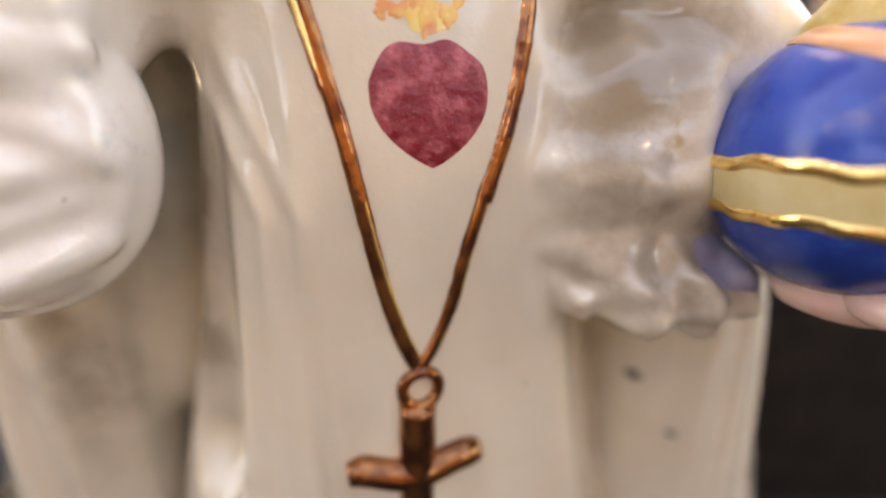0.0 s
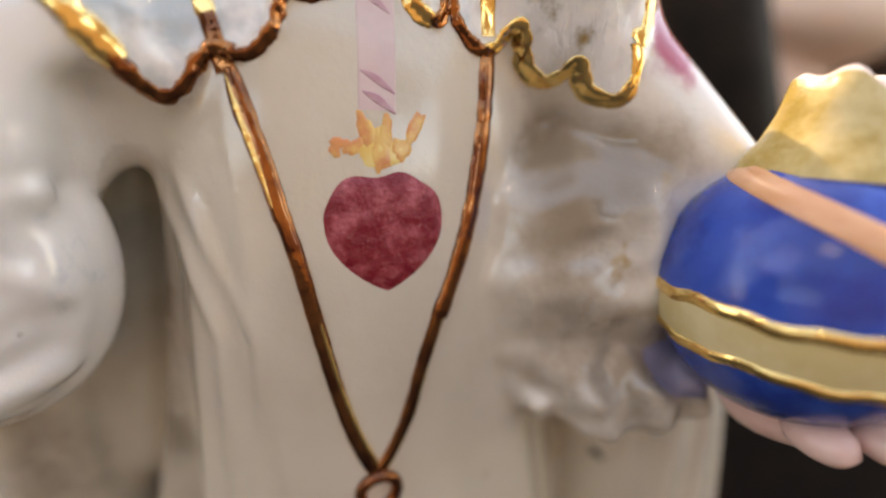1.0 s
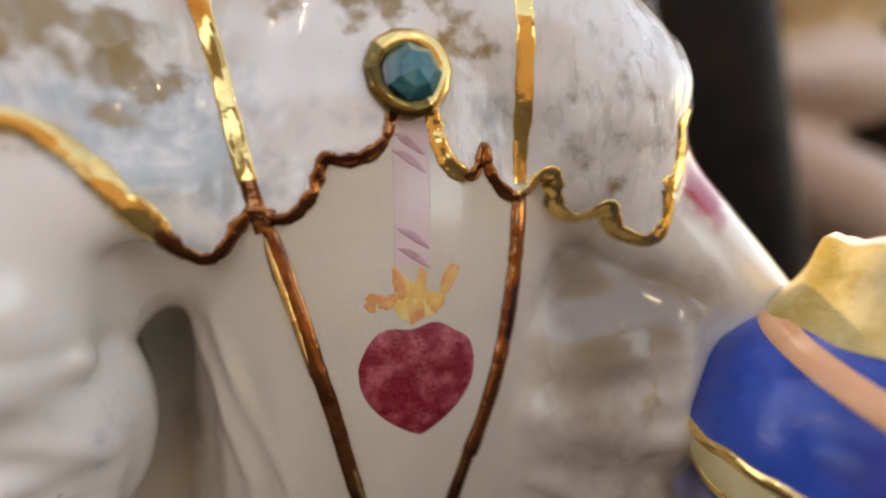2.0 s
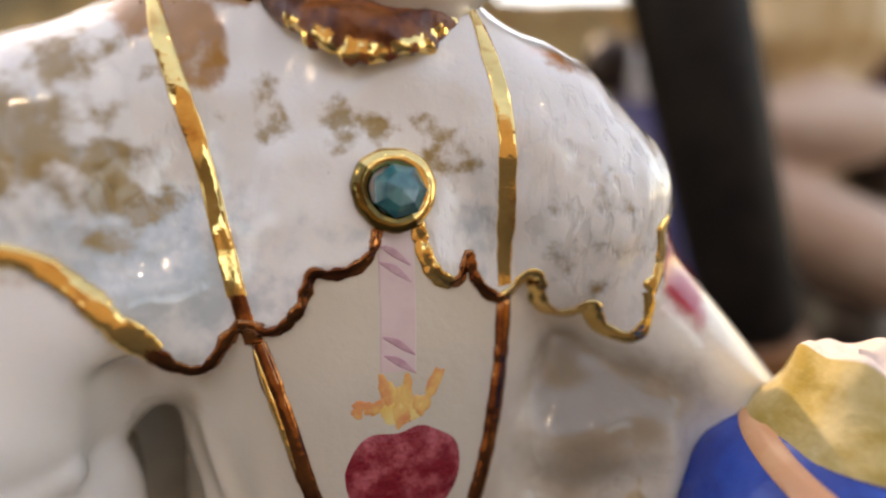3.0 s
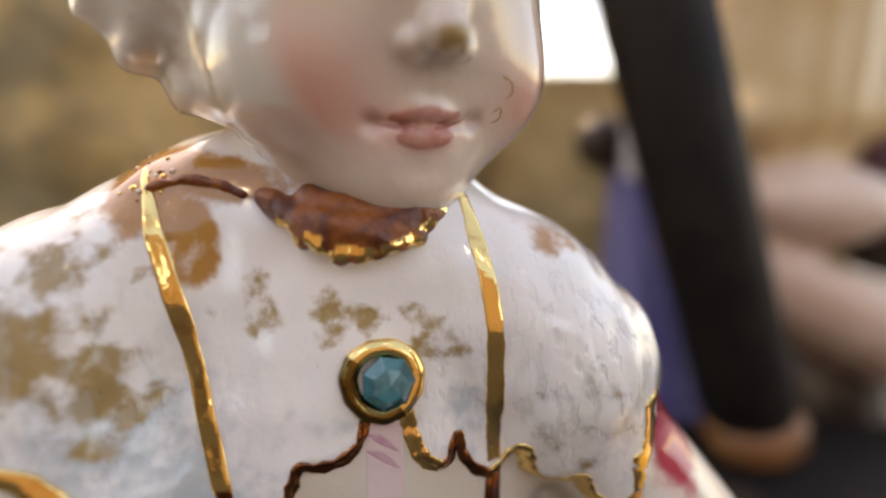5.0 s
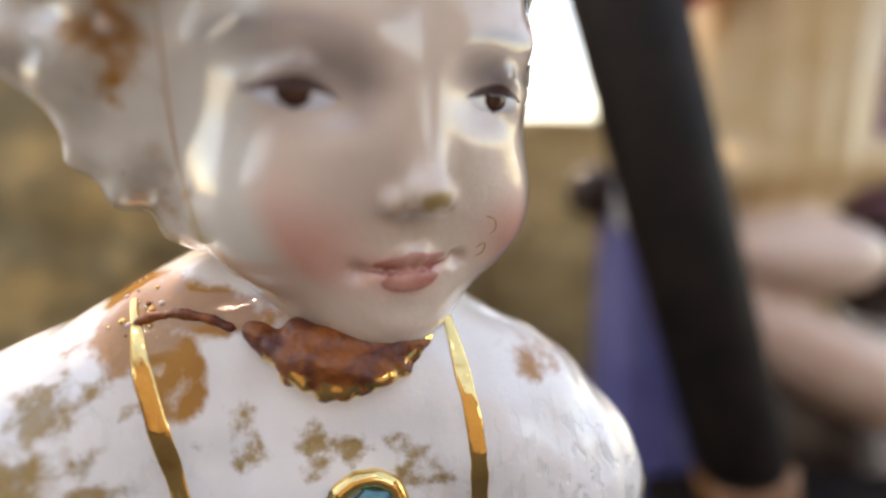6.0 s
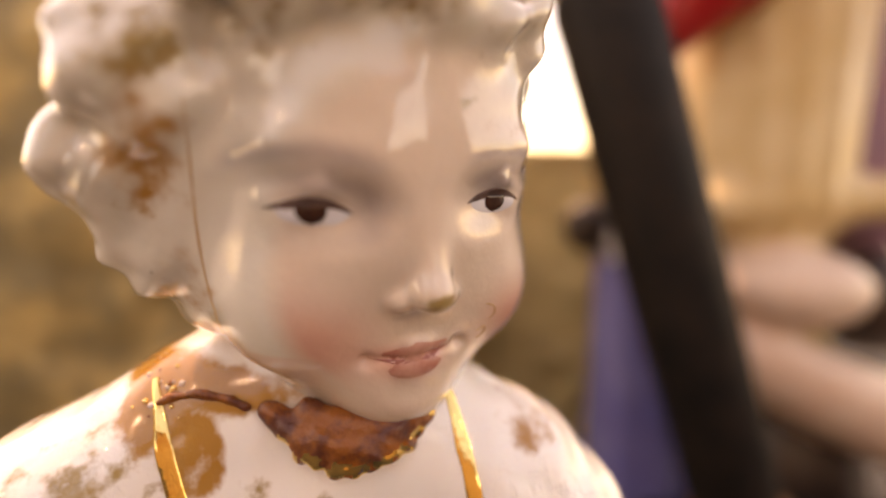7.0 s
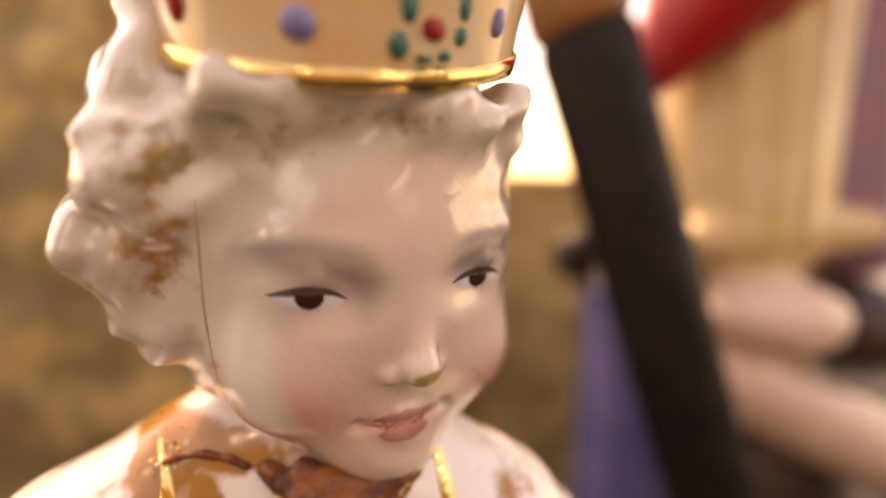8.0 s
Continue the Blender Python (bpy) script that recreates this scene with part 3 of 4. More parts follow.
for w0 in (165.3, 163.4, 154.9, 152.7):
    strip("body", [(-1.5, w0 + 0.9, 0.6), (0.2, w0, 1), (2.2, w0 - 1.6, 0.6)], 1.0, 0.16, PINK_DARK, 20, 0.1, int(w0), True)

# cut stone in its setting
gc = on_body(0.6, 172.3, 0.0)
gx = np.array([CB, SB, 0.0])
gn = on_body(0.6, 172.3, 1.0) - gc
gn /= np.linalg.norm(gn)
gz = np.cross(gx, gn)
gz *= np.sign(gz[2])


def at_stone(a, b, h):
    return gc + gx * a + gz * b + gn * h



def arc_ring(rows, a0, a1, mat, n=26):
    """Part of a turned ring, from angle a0 to a1 in degrees."""
    verts, m = [], len(rows)
    for i in range(n + 1):
        t = radians(a0 + (a1 - a0) * i / n)
        for rad, h in rows:
            k = rad * (1 + 0.02 * math.sin(3 * t) + 0.012 * math.sin(11 * t))
            verts.append(at_stone(k * math.cos(t), k * math.sin(t), h))
    add(verts, [(i * m + j, i * m + j + 1, (i + 1) * m + j + 1, (i + 1) * m + j) for i in range(n) for j in range(m - 1)], mat)


ring_rows = [(4.75, -0.7), (4.85, 0.5), (4.55, 1.05), (3.3, 1.2), (2.8, 0.5)]
arc_ring(ring_rows, -60, 140, GOLD)
# left half of the same gold ring, its dark reflection put into the colour
arc_ring(ring_rows, 140, 300, SHADED_OLIVE)


def at_gem(a, b, h):
    return at_stone(a + 0.45, b - 0.2, h)


lathe([(3.1, 0.6), (3.1, 1.3), (1.9, 2.5), (0.01, 2.7)], at_gem, [STONE] * 3, 7, flat=True)

# beaded collar
col = [(-14.5, 4.0, 193.2), (-11.5, 6.6, 192.0), (-8.6, 8.4, 190.4), (-5.2, 10.2, 189.2), (-0.8, 11.2, 188.2), (4.4, 10.3, 189.4), (8.2, 7.6, 191.8), (11.4, 3.5, 193.6)]
line = glide(col, 60)
stub = glide([world_to_body(*land("body", a, b, 0.2)) for a, b in ((-24.4, 192.6), (-22, 193.6), (-19, 194.0), (-16, 193.6), (-13, 192.4))], 24)


def collar(p):
    """A lumpy fired band round the neck, thick in the middle and thin at its ends."""
    d = None
    for k in range(8, 58, 2):
        bulk = 0.6 + 1.6 * math.sin(math.pi * (k + 1) / 60) ** 1.3
        e = capsule(p, line[k] + (0, -0.5, 0.4), line[k + 2] + (0, -0.5, 0.4), bulk)
        d = e if d is None else blend(d, e, 0.6)
        if k > 16:
            d = blend(d, capsule(p, line[k] + (0, -2.0, 2.6), line[k + 2] + (0, -2.0, 2.6), 0.5 + 1.0 * math.sin(math.pi * k / 58)), 0.9)
    for k in range(0, 22, 2):
        d = blend(d, capsule(p, stub[k], stub[k + 2], 0.36 + 0.24 * math.sin(k * 1.7)), 0.5)
    # drips along the lower edge
    for k in range(17, 54, 4):
        x, y, z = line[k]
        d = blend(d, ball(p, (x, y + 0.9, z - 1.5 - 0.5 * math.sin(k * 2.3)), (1.25, 0.95, 1.2 + 0.4 * math.sin(k * 1.3))), 0.7)
    return d + 0.24 * waves(p, 3.4, 51) + 0.08 * waves(p, 1.7, 52)


cv, cq = net(collar, (-28, -8, 183), (14, 15, 200), 0.34)
mid = cv[cq].mean(1)
drop = mid[:, 2] - np.interp(mid[:, 0], line[:, 0], line[:, 2])
fleck = waves(mid.T, 2.6, 53)
gilt = (drop < -0.5) & (fleck > -0.1) & (mid[:, 0] > -10)
add(body_to_world(cv[:, 0], cv[:, 1], cv[:, 2]).T, cq[:, ::-1].tolist(), [GOLD if k else BROWN_GLAZE for k in gilt])
# crumbs of old gilding and glaze where the stole meets the neck
rng = np.random.RandomState(5)
for k in range(26):
    c = on_body(-23.5 + 2.0 * rng.normal(), 194.2 + 1.5 * rng.normal(), 0.0)
    rr = 0.15 + 0.3 * rng.rand() ** 2
    if TREES["body"].find_nearest(Vector(c))[3] > 0.4:
        continue
    tone = (GOLD, BROWN_GLAZE, BROKEN)[rng.randint(3)]
    lathe([(0.01, rr * 0.8)] + [(rr * math.sin(a), rr * 0.8 * math.cos(a)) for a in (0.6, 1.2, 1.9, 2.6)] + [(0.01, -rr * 0.8)],
          lambda a, b, h, c=c: c + np.array([a, b, h]), [tone] * 5, 8)

# eyes, lashes and lips
for cu, cw, s in ((-10.9, 1.7, -1), (9.7, 2.6, 1)):
    patch("head", (cu, cw), lambda t: (4.0 * math.cos(t), math.sin(t) * (0.95 if math.sin(t) > 0 else 1.45)), 0.10, EYE_WHITE, 36, 4)
    patch("head", (cu - 0.1, cw + 0.15), lambda t: (2.0 * math.cos(t), min(1.6 * math.sin(t), 0.75)), 0.20, IRIS, 28, 3)
    strip("head", [(cu - 4.3, cw + 0.1, 0.5), (cu - 2.2, cw + 0.75, 1), (cu, cw + 1.0, 1.4), (cu + 2.2, cw + 0.75, 1), (cu + 3.8, cw, 0.5)], 1.1, 0.2, LASH, 40, 0.1, 3, True)

patch("head", (0.4, -14.3), lambda t: (5.2 * math.cos(t), 1.25 * math.sin(t) * (1 + 0.28 * math.cos(4 * t)) + 0.07 * 5.2 * math.cos(t)), 0.02, LIP_FILL, 48, 4)
patch("head", (0.4, -16.3), lambda t: (3.9 * math.cos(t), 1.5 * math.sin(t) + 0.05 * 3.9 * math.cos(t)), 0.02, LIP_FILL, 40, 4)
strip("head", [(-4.9, -15.2, 0.4), (-1.8, -15.5), (0.4, -15.1), (2.4, -15.3), (5.4, -14.4, 0.4)], 0.5, 0.02, LIP, 40, 0.15, 44, True)

# hairline crack and small brown scrawls in the glaze
strip("head", [(-21.4, 11.5), (-21.3, 5), (-21.2, -2), (-20.6, -8), (-19.4, -14)], 0.25, 0.04, SCRAWL, 50, 0.3, 41, True)
strip("head", [(9.2, -9.6), (10.6, -10.2), (11.0, -11.4), (10.2, -12.0)], 0.28, 0.04, SCRAWL, 24, 0.3, 42, True)
strip("head", [(8.8, -13.6), (9.8, -13.0), (10.0, -14.2), (8.9, -14.8)], 0.24, 0.04, SCRAWL, 24, 0.3, 43, True)

# crown: flared wall, gold rim, enamel stones
def at_crown(a, b, h):
    return head_to_world(a * 1.04 - 3.0, b * 0.98 - 3.2, h + 0.13 * a - 0.22 * b + 3.4)


lathe([(19.6, 24.7), (20.8, 24.8), (21.0, 26.5), (20.6, 26.8)], at_crown, [GOLD, GOLD, GOLD], 72)
lathe([(20.4, 26.0), (20.7, 30), (21.5, 36), (23.0, 44), (22.0, 44.3), (20.2, 36), (19.4, 27)], at_crown, [CROWN] * 6, 72)
lathe([(19.8, 38), (0.01, 40)], at_crown, [CROWN], 48)
for deg, h, a, b, mat in ((-61, 30.6, 1.3, 1.7, RUBY), (-26, 30.2, 1.6, 1.5, SAPPHIRE), (-0.5, 32.2, 0.9, 1.6, EMERALD), (-2.5, 28.9, 0.95, 1.3, EMERALD), (6.5, 30.3, 1.25, 1.1, RUBY),
                          (15.5, 32.2, 0.8, 1.3, EMERALD), (15, 29.7, 0.55, 0.9, EMERALD), (10.5, 27.9, 0.6, 0.5, EMERALD), (4.5, 27.7, 0.7, 0.4, EMERALD),
                          (30, 30.8, 0.9, 1.5, SAPPHIRE), (30, 36, 1.2, 1.5, RUBY), (6, 36, 1.4, 1.6, RUBY), (-30, 36, 1.4, 1.6, EMERALD)):
    t = radians(deg)
    base = np.array(at_crown(20.9 * math.sin(t), 20.9 * math.cos(t), h))
    nrm = np.array(at_crown(22 * math.sin(t), 22 * math.cos(t), h)) - base
    nrm /= np.linalg.norm(nrm)
    side = np.cross(nrm, HM[:, 2])
    up = np.cross(side, nrm)
    lathe([(1.0, -0.4), (0.95, 0.25), (0.6, 0.5), (0.01, 0.6)], lambda x, y, z, base=base, side=side, up=up, nrm=nrm, a=a, b=b: base + side * x * a + up * y * b + nrm * z,
          [mat] * 3, 16)

# orb with its girdle, strap and broken finial
OC, OR = np.array([48.7, 53.5, 131.5]), 16.0
otilt = np.array((Matrix.Rotation(radians(4), 3, "Y") @ Matrix.Rotation(radians(-6), 3, "X")))


def at_orb(a, b, h):
    return OC + otilt @ np.array([a, b, h])


lat = [-88, -76, -64, -52, -42, -33, -27, -23.5, -14, -6, -2.5, 6, 16, 26, 36, 46, 56, 66, 76]
prof = [(OR * math.cos(radians(a)), OR * math.sin(radians(a))) for a in lat]
mats = [GOLD if a in (-27, -6) else CREAM if a in (-23.5, -14) else BLUE for a in lat[:-1]]
lathe(prof, at_orb, mats, 72)
for k in (-25.2, -4.2):
    lathe([(OR * math.cos(radians(k + e)) + b, OR * math.sin(radians(k + e))) for e, b in ((-3.0, -0.1), (-2.0, 0.3), (2.0, 0.3), (3.0, -0.1))],
          lambda a, b, h, k=k: at_orb(a, b, h + 0.22 * math.sin(7 * math.atan2(b, a) + k) + 0.14 * math.sin(17 * math.atan2(b, a))), [GOLD] * 3, 96)
strap = []
for az, el in glide([(-225, 60), (-195, 57), (-165, 51), (-134, 41), (-106, 29), (-82, 15), (-66, 2), (-58, -5)], 44):
    for s, lift in ((-6.5, 0.04), (-4.5, 0.35), (4.5, 0.35), (6.5, 0.04)):
        a, e = radians(az + 0.35 * s), radians(el + 0.9 * s)
        strap.append(at_orb(*((OR + lift) * np.array([math.cos(e) * math.cos(a), math.cos(e) * math.sin(a), math.sin(e)]))))
add(strap, [(i * 4 + j, i * 4 + j + 1, i * 4 + j + 5, i * 4 + j + 4) for i in range(43) for j in range(3)], PEACH)


def at_cup(a, b, h):
    # the wall is pressed a little out of round and its rim is broken off unevenly
    t = math.atan2(b, a)
    k = 1 + 0.05 * math.sin(3 * t + 1) + 0.02 * math.sin(7 * t)
    return at_orb(a * k, b * k, h + max(0, h - 18) / 5.5 * (0.9 * math.sin(2 * t + 0.7) + 0.6 * math.sin(5 * t)))


lathe([(9.0, 13.2), (8.4, 15.0), (7.0, 17.2), (6.0, 20.0), (5.4, 23.2), (4.7, 23.7), (3.0, 22.6), (0.01, 23.0)], at_cup, [CUP, CUP, CUP, CUP, BROKEN, BROKEN, BROKEN], 48)

# hand below the orb: palm and fingers
def at_hand(a, b, h):
    return OC + 0.94 * np.array([a, b, h])


for c, r in (((5, -1, -16.5), (12, 9, 5)), ((0, -9, -15.5), (3.6, 5, 2.6)), ((6, -11, -14.5), (3.2, 4.6, 2.6)), ((12, -10, -13.5), (3.0, 4.6, 2.6)), ((15, -6, -11.5), (2.8, 4.6, 2.6))):
    lathe([(0.01, -1)] + [(math.cos(radians(a)), math.sin(radians(a))) for a in (-60, -30, 0, 30, 60)] + [(0.01, 1)],
          lambda x, y, z, c=c, r=r: at_hand(c[0] + x * r[0], c[1] + y * r[1], c[2] + z * r[2]), [SKIN] * 6, 24)
patch("body", (39.6, 117.0), oval(6.0, 3.4, -32, 0.06, 4), 0.12, MAUVE, 36, 5)
patch("body", (40.2, 89), oval(0.8, 1.2, 0, 0.1, 2), 0.1, HOLE, 16, 3)
patch("body", (46.5, 78), oval(1.0, 0.8, 0, 0.1, 3), 0.1, HOLE, 16, 3)

verts = np.concatenate(got_verts) * 0.001
mesh = bpy.data.meshes.new("figurine")
mesh.from_pydata(verts.tolist(), [], got_faces)
for m in SLOTS:
    mesh.materials.append(m)
mesh.polygons.foreach_set("material_index", got_slots)
mesh.polygons.foreach_set("use_smooth", [not x for x in got_flat])


# painted tints, soil and some painted shade of the porcelain, as smooth layers over the mesh
def dab(p, c, r):
    d = sum(((p[i] - c[i]) / r[i]) ** 2 for i in range(len(c)))
    return np.exp(-d * 1.2)


def layers():
    a, b, c, e = (np.zeros((len(verts), 4), np.float32) for _ in range(4))
    for x in (a, b, c, e):
        x[:, 3] = 1
    u, g, w = BODY[0].T
    s = slice(N_LOW, N_LOW + N_BODY)
    cape = (w > hem_height(u) - 0.5)
    uw = (u, w)
    e[s, 0] = np.clip((w - hem_height(u) + 0.8) / 1.2, 0, 1)
    e[s, 0] = np.maximum(e[s, 0], np.clip((-24 - u) / 8, 0, 1) * np.clip((w - 98) / 18, 0, 1) * np.clip((g - 3) / 6, 0, 1) * 0.9)
    e[s, 0] = np.maximum(e[s, 0], np.clip((u - 12) / 12, 0, 1) * np.clip((w - 88) / 24, 0, 1) * 0.4)
    stain = 1.0 * dab(uw, (-36, 179), (9, 9)) + 0.8 * dab(uw, (-27, 172), (5, 7)) + 0.6 * dab(uw, (-28, 187), (5, 4)) + 0.75 * dab(uw, (-3, 179), (9, 3)) \
        + 0.7 * dab(uw, (7, 176), (4, 4)) + 0.6 * dab(uw, (-13, 182), (4, 5)) + 0.32 * dab(uw, (25, 168), (8, 10)) + 0.25 * dab(uw, (22, 162), (6, 4))
    a[s, 0] = stain * cape + 0.55 * dab(uw, (30.5, 131), (4, 5))
    # grime on the cuff; brown shade painted into the sleeve gap and low left drape
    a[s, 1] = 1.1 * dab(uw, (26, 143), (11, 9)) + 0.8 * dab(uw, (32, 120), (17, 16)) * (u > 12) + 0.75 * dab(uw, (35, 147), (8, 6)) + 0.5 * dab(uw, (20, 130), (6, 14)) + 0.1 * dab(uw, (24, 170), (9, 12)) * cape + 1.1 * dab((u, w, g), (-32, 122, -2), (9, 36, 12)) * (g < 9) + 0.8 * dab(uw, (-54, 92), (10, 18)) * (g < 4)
    a[s, 2] = np.clip(0.75 * dab(uw, (-27, 164), (12, 9)) + 0.7 * dab(uw, (-18, 160), (5, 6)) + 0.9 * dab(uw, (10.5, 167), (2.5, 8)) + 0.3 * dab(uw, (24, 162), (9, 9))
                      + 0.35 * dab(uw, (-6, 168), (8, 4)) + 0.7 * dab(uw, (-31, 169), (15, 12)) + 0.35 * dab(uw, (25, 168), (10, 12)), 0, 1.1) * cape + 0.5 * dab(uw, (-36, 134), (4, 6))
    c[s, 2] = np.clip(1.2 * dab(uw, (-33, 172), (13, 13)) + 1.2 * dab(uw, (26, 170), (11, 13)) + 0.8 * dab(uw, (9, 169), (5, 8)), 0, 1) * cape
    ring = np.sqrt(((u + 19.3) / 3.0) ** 2 + ((w - 187.3) / 4.2) ** 2)
    b[s, 1] = 1.5 * dab(uw, (-25.0, 192.5), (4, 5)) + 1.1 * dab(uw, (-20, 195.5), (6, 2.4)) + 0.9 * dab(uw, (-14, 194), (5, 2.2)) + 0.8 * dab(uw, (10, 193.5), (3, 2.5)) + 0.75 * np.exp(-((ring - 0.85) / 0.38) ** 2) + 0.75 * np.clip(1.2 - ring, 0, 1) + 0.8 * dab(uw, (21, 187.5), (2.8, 3)) + 0.7 * dab(uw, (25, 186.5), (1.8, 1.2)) \
        + 0.5 * dab(uw, (-12, 193), (8, 2.5)) + 0.35 * dab(uw, (-40, 166), (7, 3))
    b[s, 2] = 1.4 * dab(uw, (38.5, 162.5), (4.6, 7.5)) * (~cape)
    u, f, w = HEAD[0].T
    s = slice(N_LOW + N_BODY, N_LOW + N_BODY + N_HEAD)
    uw, front = (u, w), f > 2
    face = np.clip((ball((u, f, w), (3, 24, -3), (20.5, 22, 23.5)) * -1 + 1.5) / 3, 0, 1) * np.clip((f + 2) / 6, 0, 1)
    face = np.maximum(face, (w < -14) * 0.6)
    c[s, 1] = 0.95 * face
    e[s, 0] = 0.3 * (1 - face)
    b[s, 0] = (0.95 * dab(uw, (-11.5, -13), (8.5, 7)) + 0.9 * dab(uw, (14, -12), (6, 6)) + 0.25 * dab(uw, (0, -24), (7, 4)) + 0.2 * dab(uw, (-16, -3), (6, 7))) * face
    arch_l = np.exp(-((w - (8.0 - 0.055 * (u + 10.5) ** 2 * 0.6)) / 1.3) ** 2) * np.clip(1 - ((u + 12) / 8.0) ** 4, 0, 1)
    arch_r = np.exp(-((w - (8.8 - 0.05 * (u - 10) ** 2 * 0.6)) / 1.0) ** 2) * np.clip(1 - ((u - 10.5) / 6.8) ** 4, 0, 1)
    # grey: painted brows, lids, smears; shading painted under nose and at mouth corners
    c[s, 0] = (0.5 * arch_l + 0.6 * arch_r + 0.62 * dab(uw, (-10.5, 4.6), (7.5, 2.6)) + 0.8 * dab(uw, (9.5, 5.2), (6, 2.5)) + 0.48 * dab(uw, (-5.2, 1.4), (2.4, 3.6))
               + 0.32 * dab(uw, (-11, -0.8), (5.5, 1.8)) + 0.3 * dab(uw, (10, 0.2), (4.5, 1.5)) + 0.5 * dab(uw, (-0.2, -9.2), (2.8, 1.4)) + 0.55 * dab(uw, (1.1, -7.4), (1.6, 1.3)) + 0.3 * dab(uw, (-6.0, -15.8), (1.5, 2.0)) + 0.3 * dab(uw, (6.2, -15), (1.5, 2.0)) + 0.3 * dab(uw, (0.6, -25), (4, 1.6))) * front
    lips = 0.7 * np.clip(1.1 * dab(uw, (0.4, -14.6), (5.6, 1.5)) + 1.0 * dab(uw, (0.4, -16.6), (4.4, 1.8)), 0, 0.9) * front
    b[s, 0] += 1.2 * lips
    b[s, 2] = 0.46 * lips
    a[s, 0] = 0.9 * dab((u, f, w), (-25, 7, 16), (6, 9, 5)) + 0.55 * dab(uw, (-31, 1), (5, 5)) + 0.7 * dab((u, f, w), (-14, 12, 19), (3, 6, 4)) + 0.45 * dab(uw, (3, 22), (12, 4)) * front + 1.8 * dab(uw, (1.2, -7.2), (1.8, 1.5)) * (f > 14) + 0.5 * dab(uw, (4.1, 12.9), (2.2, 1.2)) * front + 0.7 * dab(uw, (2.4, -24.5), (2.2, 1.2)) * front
    a[s, 1] = 0.7 * dab(uw, (-24, -10), (6, 7)) + 0.7 * dab(uw, (-31, 3), (5, 3)) + 0.45 * dab(uw, (-15, 19), (2, 3))
    b[s, 1] = 0.68 * dab(uw, (-26, 5), (6, 6)) + 0.5 * dab(uw, (-22, -10), (4, 5)) + 0.3 * dab(uw, (-24, 12), (5, 5)) + 0.45 * dab(uw, (-18, -20), (5, 5)) * (w < -15) + 0.3 * dab(uw, (10, 12), (4, 3))
    return a, b, c, e


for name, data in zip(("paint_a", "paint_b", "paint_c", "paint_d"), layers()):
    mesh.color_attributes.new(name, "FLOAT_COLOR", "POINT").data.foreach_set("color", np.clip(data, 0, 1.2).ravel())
mesh.update()
figurine = tagged(new("porcelain_figurine", mesh), "glazed cream porcelain figurine with gilt trim, crown and blue orb", "figurine")


# ---- the stall round it ----
def link(name, bm, mat, label="", category="", kind="", group="", smooth=True):
    me = bpy.data.meshes.new(name)
    bmesh.ops.recalc_face_normals(bm, faces=bm.faces)
    bm.to_mesh(me)
    bm.free()
    for m in (mat if isinstance(mat, (list, tuple)) else [mat]):
        me.materials.append(m)
    me.polygons.foreach_set("use_smooth", [smooth] * len(me.polygons))
    return tagged(new(name, me), label, category, group, kind)


def sheet(name, lo, hi, z, n, mat, relief, scale, label, up="z"):
    bm = bmesh.new()
    grid = [[None] * (n + 1) for _ in range(n + 1)]
    for i in range(n + 1):
        for j in range(n + 1):
            a, b = lo[0] + (hi[0] - lo[0]) * i / n, lo[1] + (hi[1] - lo[1]) * j / n
            h = z + relief * noise.noise(Vector((a * scale, b * scale, z)))
            grid[i][j] = bm.verts.new((a, b, h) if up == "z" else (a, h, b))
    for i in range(n):
        for j in range(n):
            bm.faces.new((grid[i][j], grid[i + 1][j], grid[i + 1][j + 1], grid[i][j + 1]))
    return link(name, bm, mat, label, name, "structure")


TABLE = plain("dark_cloth", (0.012, 0.011, 0.011), (0.03, 0.026, 0.022), 60, 0.8, relief=0.002)
GROUND = plain("paving", (0.16, 0.15, 0.14), (0.22, 0.21, 0.19), 4, 0.85)
MOSS = plain("gilt_brocade", (0.60, 0.41, 0.17), (0.23, 0.17, 0.08), 34, 0.55, relief=0.004, lo=0.36, hi=0.62)
OLIVE = plain("olive_brocade", (0.64, 0.49, 0.24), (0.38, 0.28, 0.13), 26, 0.6, relief=0.004)
BLACK = plain("black_wood", (0.008, 0.007, 0.007), (0.018, 0.013, 0.011), 80, 0.6, relief=0.0005)
BLACK.node_tree.nodes["Principled BSDF"].inputs["Specular IOR Level"].default_value = 0.2
FERRULE = plain("copper_wood", (0.32, 0.14, 0.05), (0.22, 0.09, 0.04), 90, 0.4)
LILAC = plain("lilac_glaze", (0.13, 0.13, 0.33), (0.20, 0.20, 0.42), 30, 0.25)
HIGHLIGHT = plain("white_highlight", (0.80, 0.79, 0.80), (0.74, 0.72, 0.75), 30, 0.2)
OCHRE = plain("ochre_glaze", (0.62, 0.42, 0.20), (0.70, 0.52, 0.30), 40, 0.3)
FLESH = plain("peach_glaze", (0.66, 0.44, 0.33), (0.72, 0.54, 0.42), 40, 0.3)
SCARLET = plain("scarlet_glaze", (0.45, 0.012, 0.015), (0.36, 0.01, 0.015), 40, 0.3)
VIOLET = plain("mauve_cloth_glaze", (0.36, 0.20, 0.26), (0.28, 0.18, 0.26), 40, 0.3)

sheet("ground", (-60, -60), (60, 60), -0.75, 8, GROUND, 0.0, 1, "grey paved ground round the stall table")


